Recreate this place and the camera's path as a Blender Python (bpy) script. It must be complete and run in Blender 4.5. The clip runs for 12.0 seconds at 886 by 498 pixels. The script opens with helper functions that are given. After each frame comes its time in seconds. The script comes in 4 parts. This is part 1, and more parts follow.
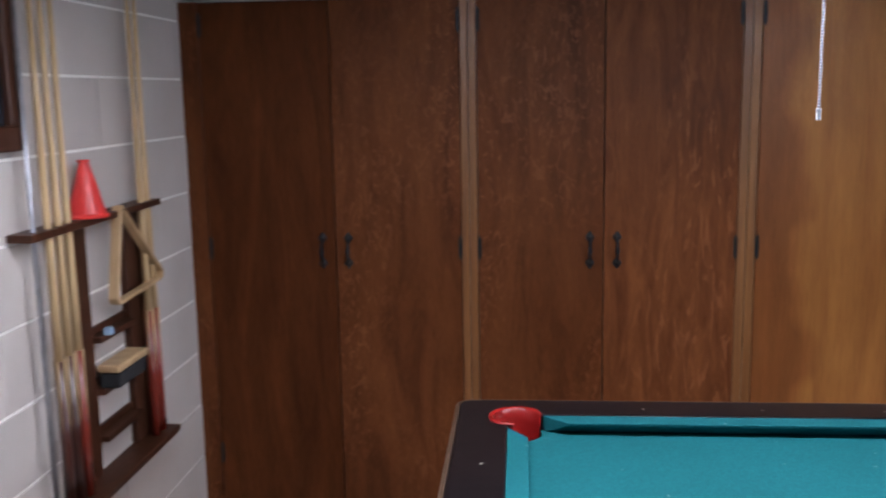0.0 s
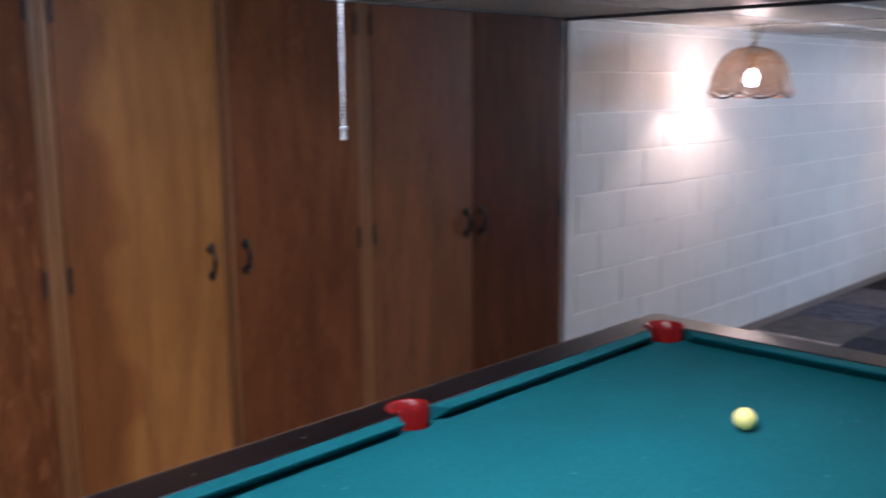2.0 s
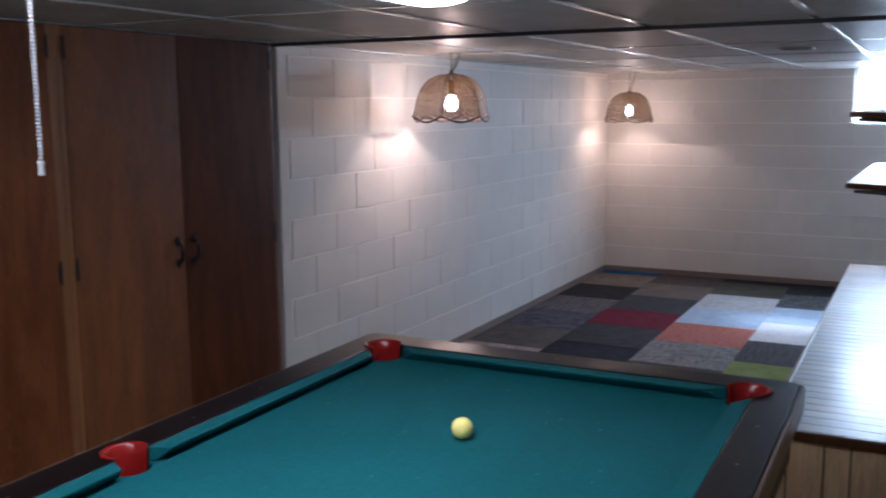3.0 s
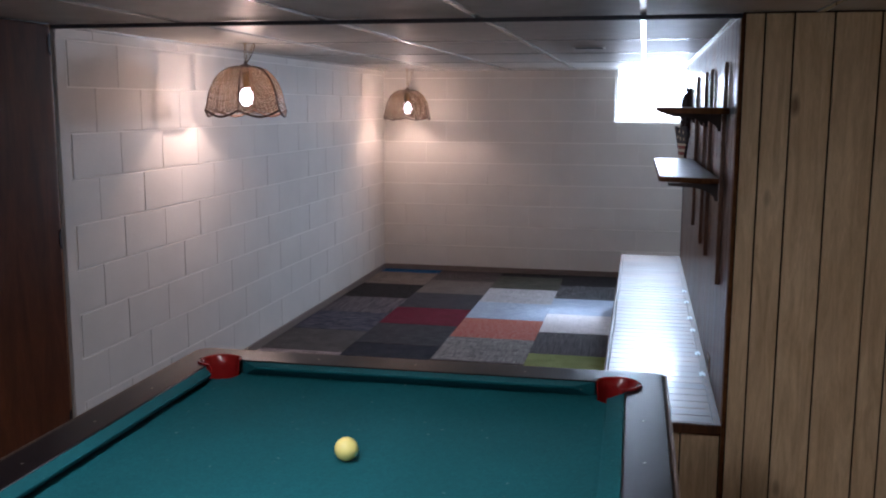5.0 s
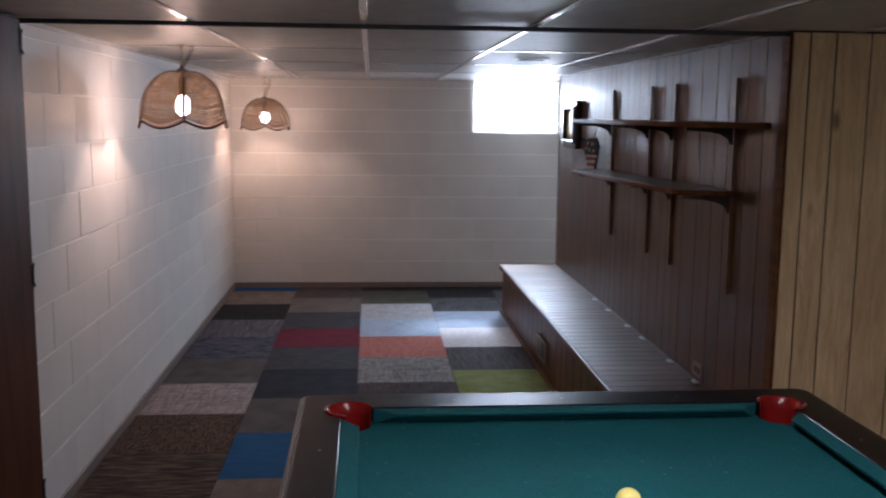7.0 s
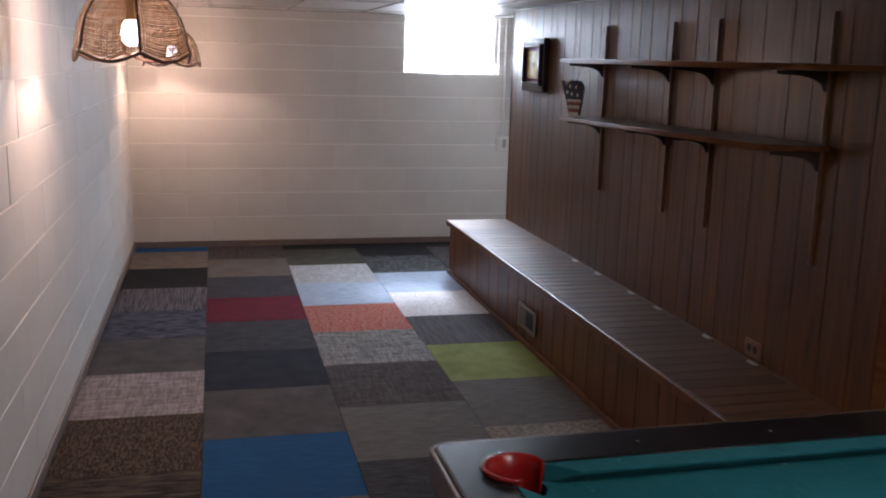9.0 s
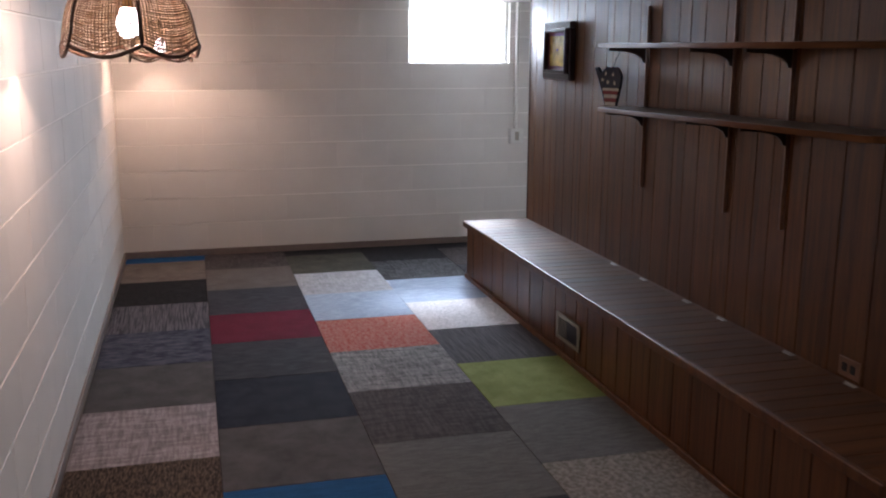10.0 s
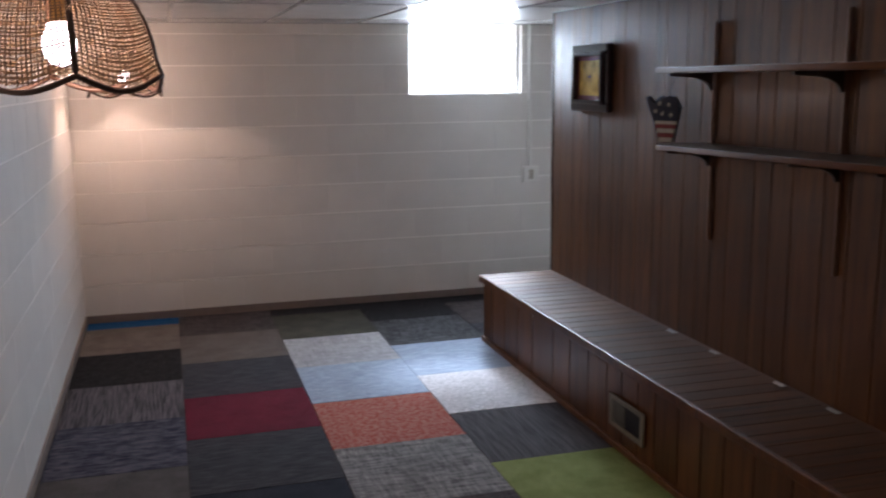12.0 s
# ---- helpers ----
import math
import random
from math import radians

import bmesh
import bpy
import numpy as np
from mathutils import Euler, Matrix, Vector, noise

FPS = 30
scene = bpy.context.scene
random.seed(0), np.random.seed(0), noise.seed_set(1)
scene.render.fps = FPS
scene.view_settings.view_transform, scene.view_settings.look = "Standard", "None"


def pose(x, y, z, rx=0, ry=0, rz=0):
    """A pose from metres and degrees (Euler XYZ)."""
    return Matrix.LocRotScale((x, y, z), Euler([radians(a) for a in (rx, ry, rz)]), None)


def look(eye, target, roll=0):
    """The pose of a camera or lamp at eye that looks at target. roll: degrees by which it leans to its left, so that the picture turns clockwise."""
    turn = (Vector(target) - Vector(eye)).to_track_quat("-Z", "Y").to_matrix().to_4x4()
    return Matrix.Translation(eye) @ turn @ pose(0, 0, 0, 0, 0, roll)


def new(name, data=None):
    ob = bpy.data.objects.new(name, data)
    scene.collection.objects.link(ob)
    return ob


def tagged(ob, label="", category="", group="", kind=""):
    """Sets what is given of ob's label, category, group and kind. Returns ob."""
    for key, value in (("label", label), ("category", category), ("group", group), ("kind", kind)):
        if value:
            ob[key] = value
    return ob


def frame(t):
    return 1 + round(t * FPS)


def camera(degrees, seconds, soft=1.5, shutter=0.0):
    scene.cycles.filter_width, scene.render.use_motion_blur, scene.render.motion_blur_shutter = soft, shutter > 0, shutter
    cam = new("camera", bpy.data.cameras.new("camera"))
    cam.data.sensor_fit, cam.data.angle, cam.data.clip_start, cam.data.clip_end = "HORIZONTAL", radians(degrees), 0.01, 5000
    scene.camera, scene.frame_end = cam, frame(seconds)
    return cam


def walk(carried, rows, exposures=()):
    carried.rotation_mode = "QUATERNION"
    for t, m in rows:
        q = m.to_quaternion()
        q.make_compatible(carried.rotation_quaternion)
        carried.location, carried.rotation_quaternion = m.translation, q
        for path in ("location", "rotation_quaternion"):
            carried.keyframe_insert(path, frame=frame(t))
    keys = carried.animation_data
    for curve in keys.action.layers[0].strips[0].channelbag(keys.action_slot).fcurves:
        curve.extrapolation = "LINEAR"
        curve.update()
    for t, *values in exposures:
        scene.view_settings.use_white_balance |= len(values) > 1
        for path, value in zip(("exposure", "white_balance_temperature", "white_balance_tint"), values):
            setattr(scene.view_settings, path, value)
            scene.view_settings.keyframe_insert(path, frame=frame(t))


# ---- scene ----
cam = camera(50.4, 12.0, soft=2.0, shutter=0.5)
CEIL_Z = 1.95
EXPOSURES = [(0.0, 1.04, 5850, 12), (1.0, 1.20, 5800, 12), (1.5, 1.18, 5580, 14), (2.1, 0.80, 5450, 11), (2.6, 0.52, 5500, 11), (3.5, 0.24, 5700, 12), (6.5, 0.14, 6150, 16), (9.3, 0.50, 6550, 16), (11.0, 0.38, 6500, 15), (12.0, 0.25, 6400, 14)]
PATH = [
    (0, (0.308, -0.401, 1.612), (0.128, 1.564, 1.283), -1.0),
    (0.5, (0.172, -0.191, 1.595), (0.28, 1.779, 1.266), -0.9),
    (1, (0.033, -0.014, 1.593), (0.6, 1.873, 1.251), -0.2),
    (1.5, (-0.056, 0.108, 1.6), (1.01, 1.759, 1.231), 0.3),
    (2, (-0.077, 0.18, 1.631), (1.321, 1.569, 1.289), -0.4),
    (2.5, (-0.1, 0.195, 1.64), (1.545, 1.286, 1.319), -0.3),
    (3, (-0.091, 0.174, 1.644), (1.664, 1.085, 1.344), -0.4),
    (3.5, (-0.082, 0.169, 1.638), (1.742, 0.936, 1.347), -0.2),
    (5.5, (0.0, 0.83, 1.615), (1.95, 1.122, 1.279), 0.2),
    (6, (0.021, 1.143, 1.617), (1.979, 1.316, 1.246), 0.2),
    (6.5, (0.113, 1.459, 1.63), (2.085, 1.503, 1.299), 0.1),
    (7, (0.142, 1.767, 1.626), (2.116, 1.614, 1.345), 0.6),
    (7.5, (0.259, 1.972, 1.606), (2.211, 1.646, 1.314), 0.2),
    (9.5, (1.318, 2.455, 1.592), (3.215, 1.97, 1.184), 1.2),
    (10, (1.594, 2.496, 1.585), (3.485, 1.994, 1.167), 0.2),
    (10.5, (1.886, 2.445, 1.589), (3.777, 1.927, 1.196), 0.6),
    (11, (2.137, 2.484, 1.583), (4.041, 1.962, 1.264), -0.2),
    (11.5, (2.349, 2.503, 1.559), (4.21, 1.842, 1.24), -0.5),
    (12, (2.528, 2.457, 1.575), (4.418, 1.909, 1.218), -0.6),
]
walk(cam, [(t, look(eye, target, roll)) for t, eye, target, roll in PATH], EXPOSURES)

FLUO, FLUO_W, BULB_W, WINDOW_W = 13.5, 4.5, 14.5, 32.0

# ---- world, lights ----
world = bpy.data.worlds.new("world")
scene.world = world
world.use_nodes = True
sky = world.node_tree.nodes.new("ShaderNodeTexSky")
sky.sky_type = "NISHITA"
sky.sun_disc = False
sky.sun_elevation, sky.sun_rotation = radians(45), radians(60)
world.node_tree.links.new(sky.outputs[0], world.node_tree.nodes["Background"].inputs[0])
world.node_tree.nodes["Background"].inputs[1].default_value = 0.12

sun = new("sun", bpy.data.lights.new("sun", "SUN"))
sun.data.energy, sun.data.angle, sun.data.color = 5.0, radians(8), (0.76, 0.87, 1.0)
sun.matrix_world = look((9.0, 0.40, 1.7), (7.22, 0.98, 0.0))

win_light = new("window_daylight", bpy.data.lights.new("window_daylight", "AREA"))
win_light.data.shape, win_light.data.size, win_light.data.size_y = "RECTANGLE", 0.80, 0.44
win_light.data.energy, win_light.data.color = WINDOW_W, (0.70, 0.84, 1.0)
win_light.data.spread = radians(125)
win_light.matrix_world = look((9.11, 0.398, 1.72), (7.8, 0.98, 0.62))

tubes = new("fluorescent_tubes", bpy.data.lights.new("fluorescent_tubes", "AREA"))
tubes.data.shape, tubes.data.size, tubes.data.size_y, tubes.data.spread = "RECTANGLE", 2.38, 0.17, radians(175)
tubes.data.energy, tubes.data.color = FLUO_W, (1.0, 0.98, 1.0)
tubes.matrix_world = pose(0.78, 1.255, CEIL_Z - 0.11)

# ---- materials ----
def mat(name, rough=0.5, metal=0.0):
    m = bpy.data.materials.new(name)
    m.use_nodes = True
    b = m.node_tree.nodes["Principled BSDF"]
    b.inputs["Roughness"].default_value = rough
    b.inputs["Metallic"].default_value = metal
    return m, m.node_tree, b


def node(nt, kind, **vals):
    n = nt.nodes.new(kind)
    for k, v in vals.items():
        n.inputs[k.replace("_", " ")].default_value = v
    return n


def coords(nt, scale=(1, 1, 1), space="Object", shift=0.0):
    tc = nt.nodes.new("ShaderNodeTexCoord")
    mp = nt.nodes.new("ShaderNodeMapping")
    mp.inputs["Scale"].default_value = scale
    nt.links.new(tc.outputs[space], mp.inputs["Vector"])
    if shift:
        oi = nt.nodes.new("ShaderNodeObjectInfo")
        mul = nt.nodes.new("ShaderNodeMath")
        mul.operation = "MULTIPLY"
        mul.inputs[1].default_value = shift
        nt.links.new(oi.outputs["Random"], mul.inputs[0])
        nt.links.new(mul.outputs[0], mp.inputs["Location"])
    return mp


def ramp(nt, src, stops):
    r = nt.nodes.new("ShaderNodeValToRGB")
    els = r.color_ramp.elements
    while len(els) < len(stops):
        els.new(0.5)
    for e, (p, c) in zip(els, stops):
        e.position, e.color = p, (*c, 1)
    nt.links.new(src, r.inputs[0])
    return r


def noise_tex(nt, vec, scale, detail=4, rough=0.55, dist=0.0):
    n = nt.nodes.new("ShaderNodeTexNoise")
    n.inputs["Scale"].default_value = scale
    n.inputs["Detail"].default_value = detail
    n.inputs["Roughness"].default_value = rough
    n.inputs["Distortion"].default_value = dist
    nt.links.new(vec.outputs[0], n.inputs["Vector"])
    return n


def mix(nt, fac, a, b, mode="MIX"):
    m = nt.nodes.new("ShaderNodeMix")
    m.data_type, m.blend_type = "RGBA", mode
    for sock, v in ((m.inputs[0], fac), (m.inputs[6], a), (m.inputs[7], b)):
        if isinstance(v, (int, float)):
            sock.default_value = v
        elif isinstance(v, tuple):
            sock.default_value = (*v, 1)
        else:
            nt.links.new(v, sock)
    return m.outputs[2]


def bump(nt, b, src, strength=0.3, dist=0.002):
    n = nt.nodes.new("ShaderNodeBump")
    n.inputs["Strength"].default_value = strength
    n.inputs["Distance"].default_value = dist
    nt.links.new(src, n.inputs["Height"])
    nt.links.new(n.outputs[0], b.inputs["Normal"])


def wood(name, dark, light, rough=0.4, stretch=(9, 9, 0.7), grain=1.0, blot=0.5, knots=False, coat=0.0, figure=0.0, spec=0.5, fig=(38, 38, 13), vary=0.0):
    """Stained wood whose grain runs along the axis with the small stretch."""
    m, nt, b = mat(name, rough)
    v = coords(nt, stretch, shift=23.0)
    n1 = noise_tex(nt, v, 1.6, 5, 0.6, 1.2)
    fine = coords(nt, tuple(s * 7 for s in stretch), shift=11.0)
    n2 = noise_tex(nt, fine, 3.0, 3, 0.7)
    wide = coords(nt, (6, 6, 2.4) if knots else (1.5, 1.5, 0.8), shift=7.0)
    n3 = noise_tex(nt, wide, 1.5, 3, 0.6)
    mid = tuple((p + q) / 2 for p, q in zip(dark, light))
    c = ramp(nt, n1.outputs["Fac"], [(0.3, dark), (0.5, mid), (0.72, light)]).outputs[0]
    f = ramp(nt, n2.outputs["Fac"], [(0.35, (0.62, 0.58, 0.55)), (0.6, (1.0, 1.0, 1.0))]).outputs[0]
    c = mix(nt, 0.55 * grain, c, f, "MULTIPLY")
    s = ramp(nt, n3.outputs["Fac"], [(0.35, (0.62, 0.55, 0.5)), (0.65, (1.1, 1.1, 1.1))]).outputs[0]
    c = mix(nt, blot, c, s, "MULTIPLY")
    if figure:
        w = noise_tex(nt, coords(nt, fig, shift=5.0), 1.0, 3, 0.6, 2.2)
        patch = noise_tex(nt, coords(nt, (2.6, 2.6, 1.1), shift=3.0), 1.0, 1, 0.5)
        wf = ramp(nt, w.outputs["Fac"], [(0.54, (0, 0, 0)), (0.62, (1, 1, 1))]).outputs[0]
        pf = ramp(nt, patch.outputs["Fac"], [(0.42, (0, 0, 0)), (0.62, (1, 1, 1))]).outputs[0]
        both = mix(nt, 1.0, wf, pf, "MULTIPLY")
        both = mix(nt, 1.0, both, (figure, figure, figure), "MULTIPLY")
        c = mix(nt, both, c, tuple(min(1, x * 1.45 + 0.015) for x in light))
    if knots:
        k = nt.nodes.new("ShaderNodeTexVoronoi")
        k.inputs["Scale"].default_value = 1.0
        nt.links.new(coords(nt, (6.5, 6.5, 2.6), shift=31.0).outputs[0], k.inputs["Vector"])
        kf = ramp(nt, k.outputs["Distance"], [(0.05, (0.25, 0.17, 0.12)), (0.14, (1, 1, 1))]).outputs[0]
        c = mix(nt, 0.85, c, kf, "MULTIPLY")
    if vary:
        oi = nt.nodes.new("ShaderNodeObjectInfo")
        lo = 1 - vary
        c = mix(nt, 1.0, c, ramp(nt, oi.outputs["Random"], [(0.0, (lo, lo, lo)), (1.0, (1.0, 1.0, 1.0))]).outputs[0], "MULTIPLY")
    nt.links.new(c, b.inputs["Base Color"])
    rr = nt.nodes.new("ShaderNodeMapRange")
    rr.inputs["To Min"].default_value, rr.inputs["To Max"].default_value = rough - 0.08, rough + 0.14
    nt.links.new(n3.outputs["Fac"], rr.inputs["Value"])
    nt.links.new(rr.outputs[0], b.inputs["Roughness"])
    b.inputs["Coat Weight"].default_value = coat
    b.inputs["Coat Roughness"].default_value = 0.18
    b.inputs["Specular IOR Level"].default_value = spec
    bump(nt, b, n2.outputs["Fac"], 0.25, 0.0008)
    return m


def paint(name, col, rough=0.6, grime=0.12, bumps=0.35, scale=60):
    m, nt, b = mat(name, rough)
    v = coords(nt, (1, 1, 1), shift=13.0)
    n1 = noise_tex(nt, v, scale, 4, 0.6)
    n2 = noise_tex(nt, v, 2.2, 4, 0.6)
    s = ramp(nt, n2.outputs["Fac"], [(0.3, tuple(x * (1 - grime) for x in col)), (0.7, col)]).outputs[0]
    nt.links.new(s, b.inputs["Base Color"])
    bump(nt, b, n1.outputs["Fac"], bumps, 0.0015)
    return m


def plain(name, col, rough=0.5, metal=0.0, vary=0.15, scale=30.0, bumps=0.1):
    m, nt, b = mat(name, rough, metal)
    n = noise_tex(nt, coords(nt), scale, 3)
    c = ramp(nt, n.outputs["Fac"], [(0.3, tuple(x * (1 - vary) for x in col)), (0.7, tuple(min(1, x * (1 + vary)) for x in col))])
    nt.links.new(c.outputs[0], b.inputs["Base Color"])
    bump(nt, b, n.outputs["Fac"], bumps, 0.0005)
    return m


def glow(name, col, strength):
    m, nt, b = mat(name, 0.4)
    b.inputs["Base Color"].default_value = (*col, 1)
    b.inputs["Emission Color"].default_value = (*col, 1)
    b.inputs["Emission Strength"].default_value = strength
    return m


def carpet(name, a, b_, style="plain"):
    """Loop-pile carpet tile in two colours."""
    m, nt, b = mat(name, 0.95)
    b.inputs["Specular IOR Level"].default_value = 0.15
    fine = noise_tex(nt, coords(nt), 260, 2, 0.6)
    sc = {"plain": (9, 9, 9), "streak_x": (4.5, 105, 9), "bars": (46, 7, 9), "streak_y": (130, 12, 9), "mottle": (48, 48, 48),
          "cross": (9, 70, 9), "bark": (34, 120, 9), "dash": (30, 16, 9)}[style]
    n = noise_tex(nt, coords(nt, sc, shift=9.0), 1.0, 3, 0.62, 0.1)
    fac = n.outputs["Fac"]
    lo, hi = (0.3, 0.7) if style == "plain" else (0.40, 0.62)
    c = ramp(nt, fac, [(lo, a), (hi, b_)]).outputs[0]
    if style in ("cross", "dash"):
        n2 = noise_tex(nt, coords(nt, (70, 9, 9), shift=4.0), 1.0, 3, 0.62, 0.1)
        c2 = ramp(nt, n2.outputs["Fac"], [(0.42, a), (0.58, b_)]).outputs[0]
        c = mix(nt, 0.5, c, c2)
    f = ramp(nt, fine.outputs["Fac"], [(0.3, (0.55, 0.55, 0.55)), (0.7, (1.15, 1.15, 1.15))]).outputs[0]
    c = mix(nt, 0.8, c, f, "MULTIPLY")
    nt.links.new(c, b.inputs["Base Color"])
    bump(nt, b, fine.outputs["Fac"], 0.8, 0.003)
    return m


M_BLOCK = paint("painted_block", (0.74, 0.71, 0.67), 0.55, 0.10, 0.5, 55)
# Darker copy of the block paint; the west wall's weaker light is in the colour.
M_BLOCK_DIM = paint("painted_block_dimmed", (0.57, 0.515, 0.485), 0.55, 0.12, 0.5, 55)
M_MORTAR = paint("painted_mortar", (0.93, 0.90, 0.86), 0.6, 0.05, 0.5, 70)
M_CEIL = plain("ceiling_panel", (0.50, 0.48, 0.45), 0.48, 0, 0.10, 9, 0.35)
M_GRID = plain("ceiling_grid", (0.80, 0.80, 0.78), 0.17, 0.45, 0.05)
M_TRACK = plain("dark_track", (0.025, 0.028, 0.04), 0.4, 0.0)
M_PANEL = wood("dark_panelling", (0.050, 0.0165, 0.0040), (0.170, 0.063, 0.0150), 0.40, (14, 14, 0.8), 0.9, 0.4, coat=0.20, spec=0.30, vary=0.25)
M_BENCH = wood("bench_wood", (0.052, 0.0175, 0.0052), (0.175, 0.067, 0.021), 0.40, (14, 0.8, 14), 0.9, 0.5, coat=0.22, spec=0.33, vary=0.45)
M_BENCHF = wood("bench_front_wood", (0.055, 0.018, 0.0052), (0.175, 0.066, 0.020), 0.42, (14, 14, 0.6), 0.8, 0.4, coat=0.05, spec=0.4, vary=0.2)
M_TAN = wood("knotty_panelling", (0.62, 0.43, 0.23), (0.90, 0.70, 0.44), 0.42, (16, 16, 1.6), 0.55, 0.35, knots=True, coat=0.5)
M_TAN.node_tree.nodes["Principled BSDF"].inputs["Coat Roughness"].default_value = 0.42
M_GROOVE = plain("groove_backing", (0.03, 0.018, 0.012), 0.8)
M_DOOR = wood("closet_wood", (0.084, 0.0235, 0.0072), (0.168, 0.054, 0.016), 0.48, (6, 6, 1.2), 0.7, 0.5, figure=0.42, coat=0.0, spec=0.13, fig=(30, 30, 15))
M_DOOR_A = wood("closet_wood_dark", (0.060, 0.017, 0.0055), (0.125, 0.038, 0.012), 0.52, (5, 5, 0.8), 0.7, 0.5, figure=0.05, coat=0.0, spec=0.08)
M_DOOR_E = wood("closet_wood_flame", (0.098, 0.028, 0.009), (0.205, 0.068, 0.021), 0.46, (11, 11, 1.8), 0.6, 0.5, figure=0.42, coat=0.0, spec=0.13, fig=(17, 17, 4))
M_DOOR_B = wood("closet_wood_brown", (0.115, 0.033, 0.0095), (0.215, 0.070, 0.020), 0.46, (5, 5, 1.0), 0.7, 0.5, figure=0.20, coat=0.0, spec=0.22)
M_DOOR_C = wood("closet_wood_amber", (0.285, 0.108, 0.025), (0.45, 0.188, 0.047), 0.42, (4, 4, 0.4), 0.6, 0.5, figure=0.1, coat=0.03, spec=0.35)
M_DOOR_D = wood("closet_wood_plain", (0.130, 0.045, 0.0145), (0.242, 0.088, 0.030), 0.46, (5, 5, 1.0), 0.7, 0.5, figure=0.10, coat=0.0, spec=0.22)
def amber_figure(m):
    """A veneer leaf whose heartwood strip at one edge is browner, with a wavy border."""
    nt = m.node_tree
    b = nt.nodes["Principled BSDF"]
    old = b.inputs["Base Color"].links[0].from_socket
    tc = nt.nodes.new("ShaderNodeTexCoord")
    sep = nt.nodes.new("ShaderNodeSeparateXYZ")
    nt.links.new(tc.outputs["Object"], sep.inputs[0])
    n = noise_tex(nt, coords(nt, (0.01, 0.01, 1.3)), 1.7, 2, 0.5)
    n2 = noise_tex(nt, coords(nt, (6, 6, 1.5)), 1.7, 3, 0.5)
    a = nt.nodes.new("ShaderNodeMath")
    a.operation = "MULTIPLY_ADD"
    a.inputs[1].default_value = 0.42
    nt.links.new(n.outputs["Fac"], a.inputs[0])
    nt.links.new(sep.outputs["X"], a.inputs[2])
    c = nt.nodes.new("ShaderNodeMath")
    c.operation = "MULTIPLY_ADD"
    c.inputs[1].default_value = 0.03
    nt.links.new(n2.outputs["Fac"], c.inputs[0])
    nt.links.new(a.outputs[0], c.inputs[2])
    f = nt.nodes.new("ShaderNodeMapRange")
    f.inputs["From Min"].default_value, f.inputs["From Max"].default_value = -0.235, -0.165
    nt.links.new(c.outputs[0], f.inputs["Value"])
    nt.links.new(mix(nt, f.outputs[0], mix(nt, 1.0, old, (0.60, 0.49, 0.46), "MULTIPLY"), old), b.inputs["Base Color"])


amber_figure(M_DOOR_C)
M_STILE = wood("closet_stile_wood", (0.160, 0.062, 0.017), (0.295, 0.128, 0.040), 0.42, (20, 20, 0.5), 0.6, 0.3, coat=0.1)
M_DARKWOOD = wood("dark_frame_wood", (0.035, 0.013, 0.007), (0.075, 0.028, 0.014), 0.42, (14, 14, 0.6), 0.6, 0.3, spec=0.25)
M_IRON = plain("black_iron", (0.02, 0.02, 0.022), 0.45, 0.6)
M_CHROME = plain("chrome", (0.42, 0.42, 0.42), 0.35, 1.0, 0.03)
M_WHITE = plain("white_plastic", (0.75, 0.74, 0.70), 0.4, 0, 0.04)
M_CORD = plain("cord_plastic", (0.32, 0.31, 0.31), 0.5, 0, 0.04)
M_BASE = plain("rubber_baseboard", (0.20, 0.155, 0.135), 0.55, 0, 0.1)
M_SHELF = wood("shelf_wood", (0.080, 0.029, 0.010), (0.18, 0.074, 0.027), 0.6, (0.8, 14, 14), 0.6, 0.3, coat=0.0, spec=0.1)
# Dust colour, lightened further to stand in for window glare on the boards.
M_DUST_GLARE = wood("dusty_glare_shelf_top", (0.13, 0.095, 0.075), (0.22, 0.175, 0.145), 0.33, (0.8, 14, 14), 0.5, 0.4, coat=0.0, spec=0.5)
M_BRACKET = plain("dark_bracket", (0.035, 0.018, 0.014), 0.45)
M_STANDARD = plain("brown_standard", (0.14, 0.066, 0.038), 0.32, 0.0)
M_RAIL = wood("rail_laminate", (0.005, 0.004, 0.005), (0.012, 0.009, 0.010), 0.3, (1.2, 10, 10), 0.5, 0.3, coat=0.0, spec=0.22)
M_RED = plain("red_pocket_plastic", (0.22, 0.010, 0.009), 0.22, 0, 0.05)
M_CONE = plain("red_cone_plastic", (0.62, 0.035, 0.030), 0.4, 0, 0.05)
M_FLOORTILE = paint("vinyl_floor", (0.46, 0.40, 0.34), 0.4, 0.2, 0.1, 90)
M_GLASS = bpy.data.materials.new("window_glass")
M_GLASS.use_nodes = True
_g = M_GLASS.node_tree.nodes["Principled BSDF"]
_g.inputs["Transmission Weight"].default_value, _g.inputs["Roughness"].default_value, _g.inputs["IOR"].default_value = 1.0, 0.02, 1.1


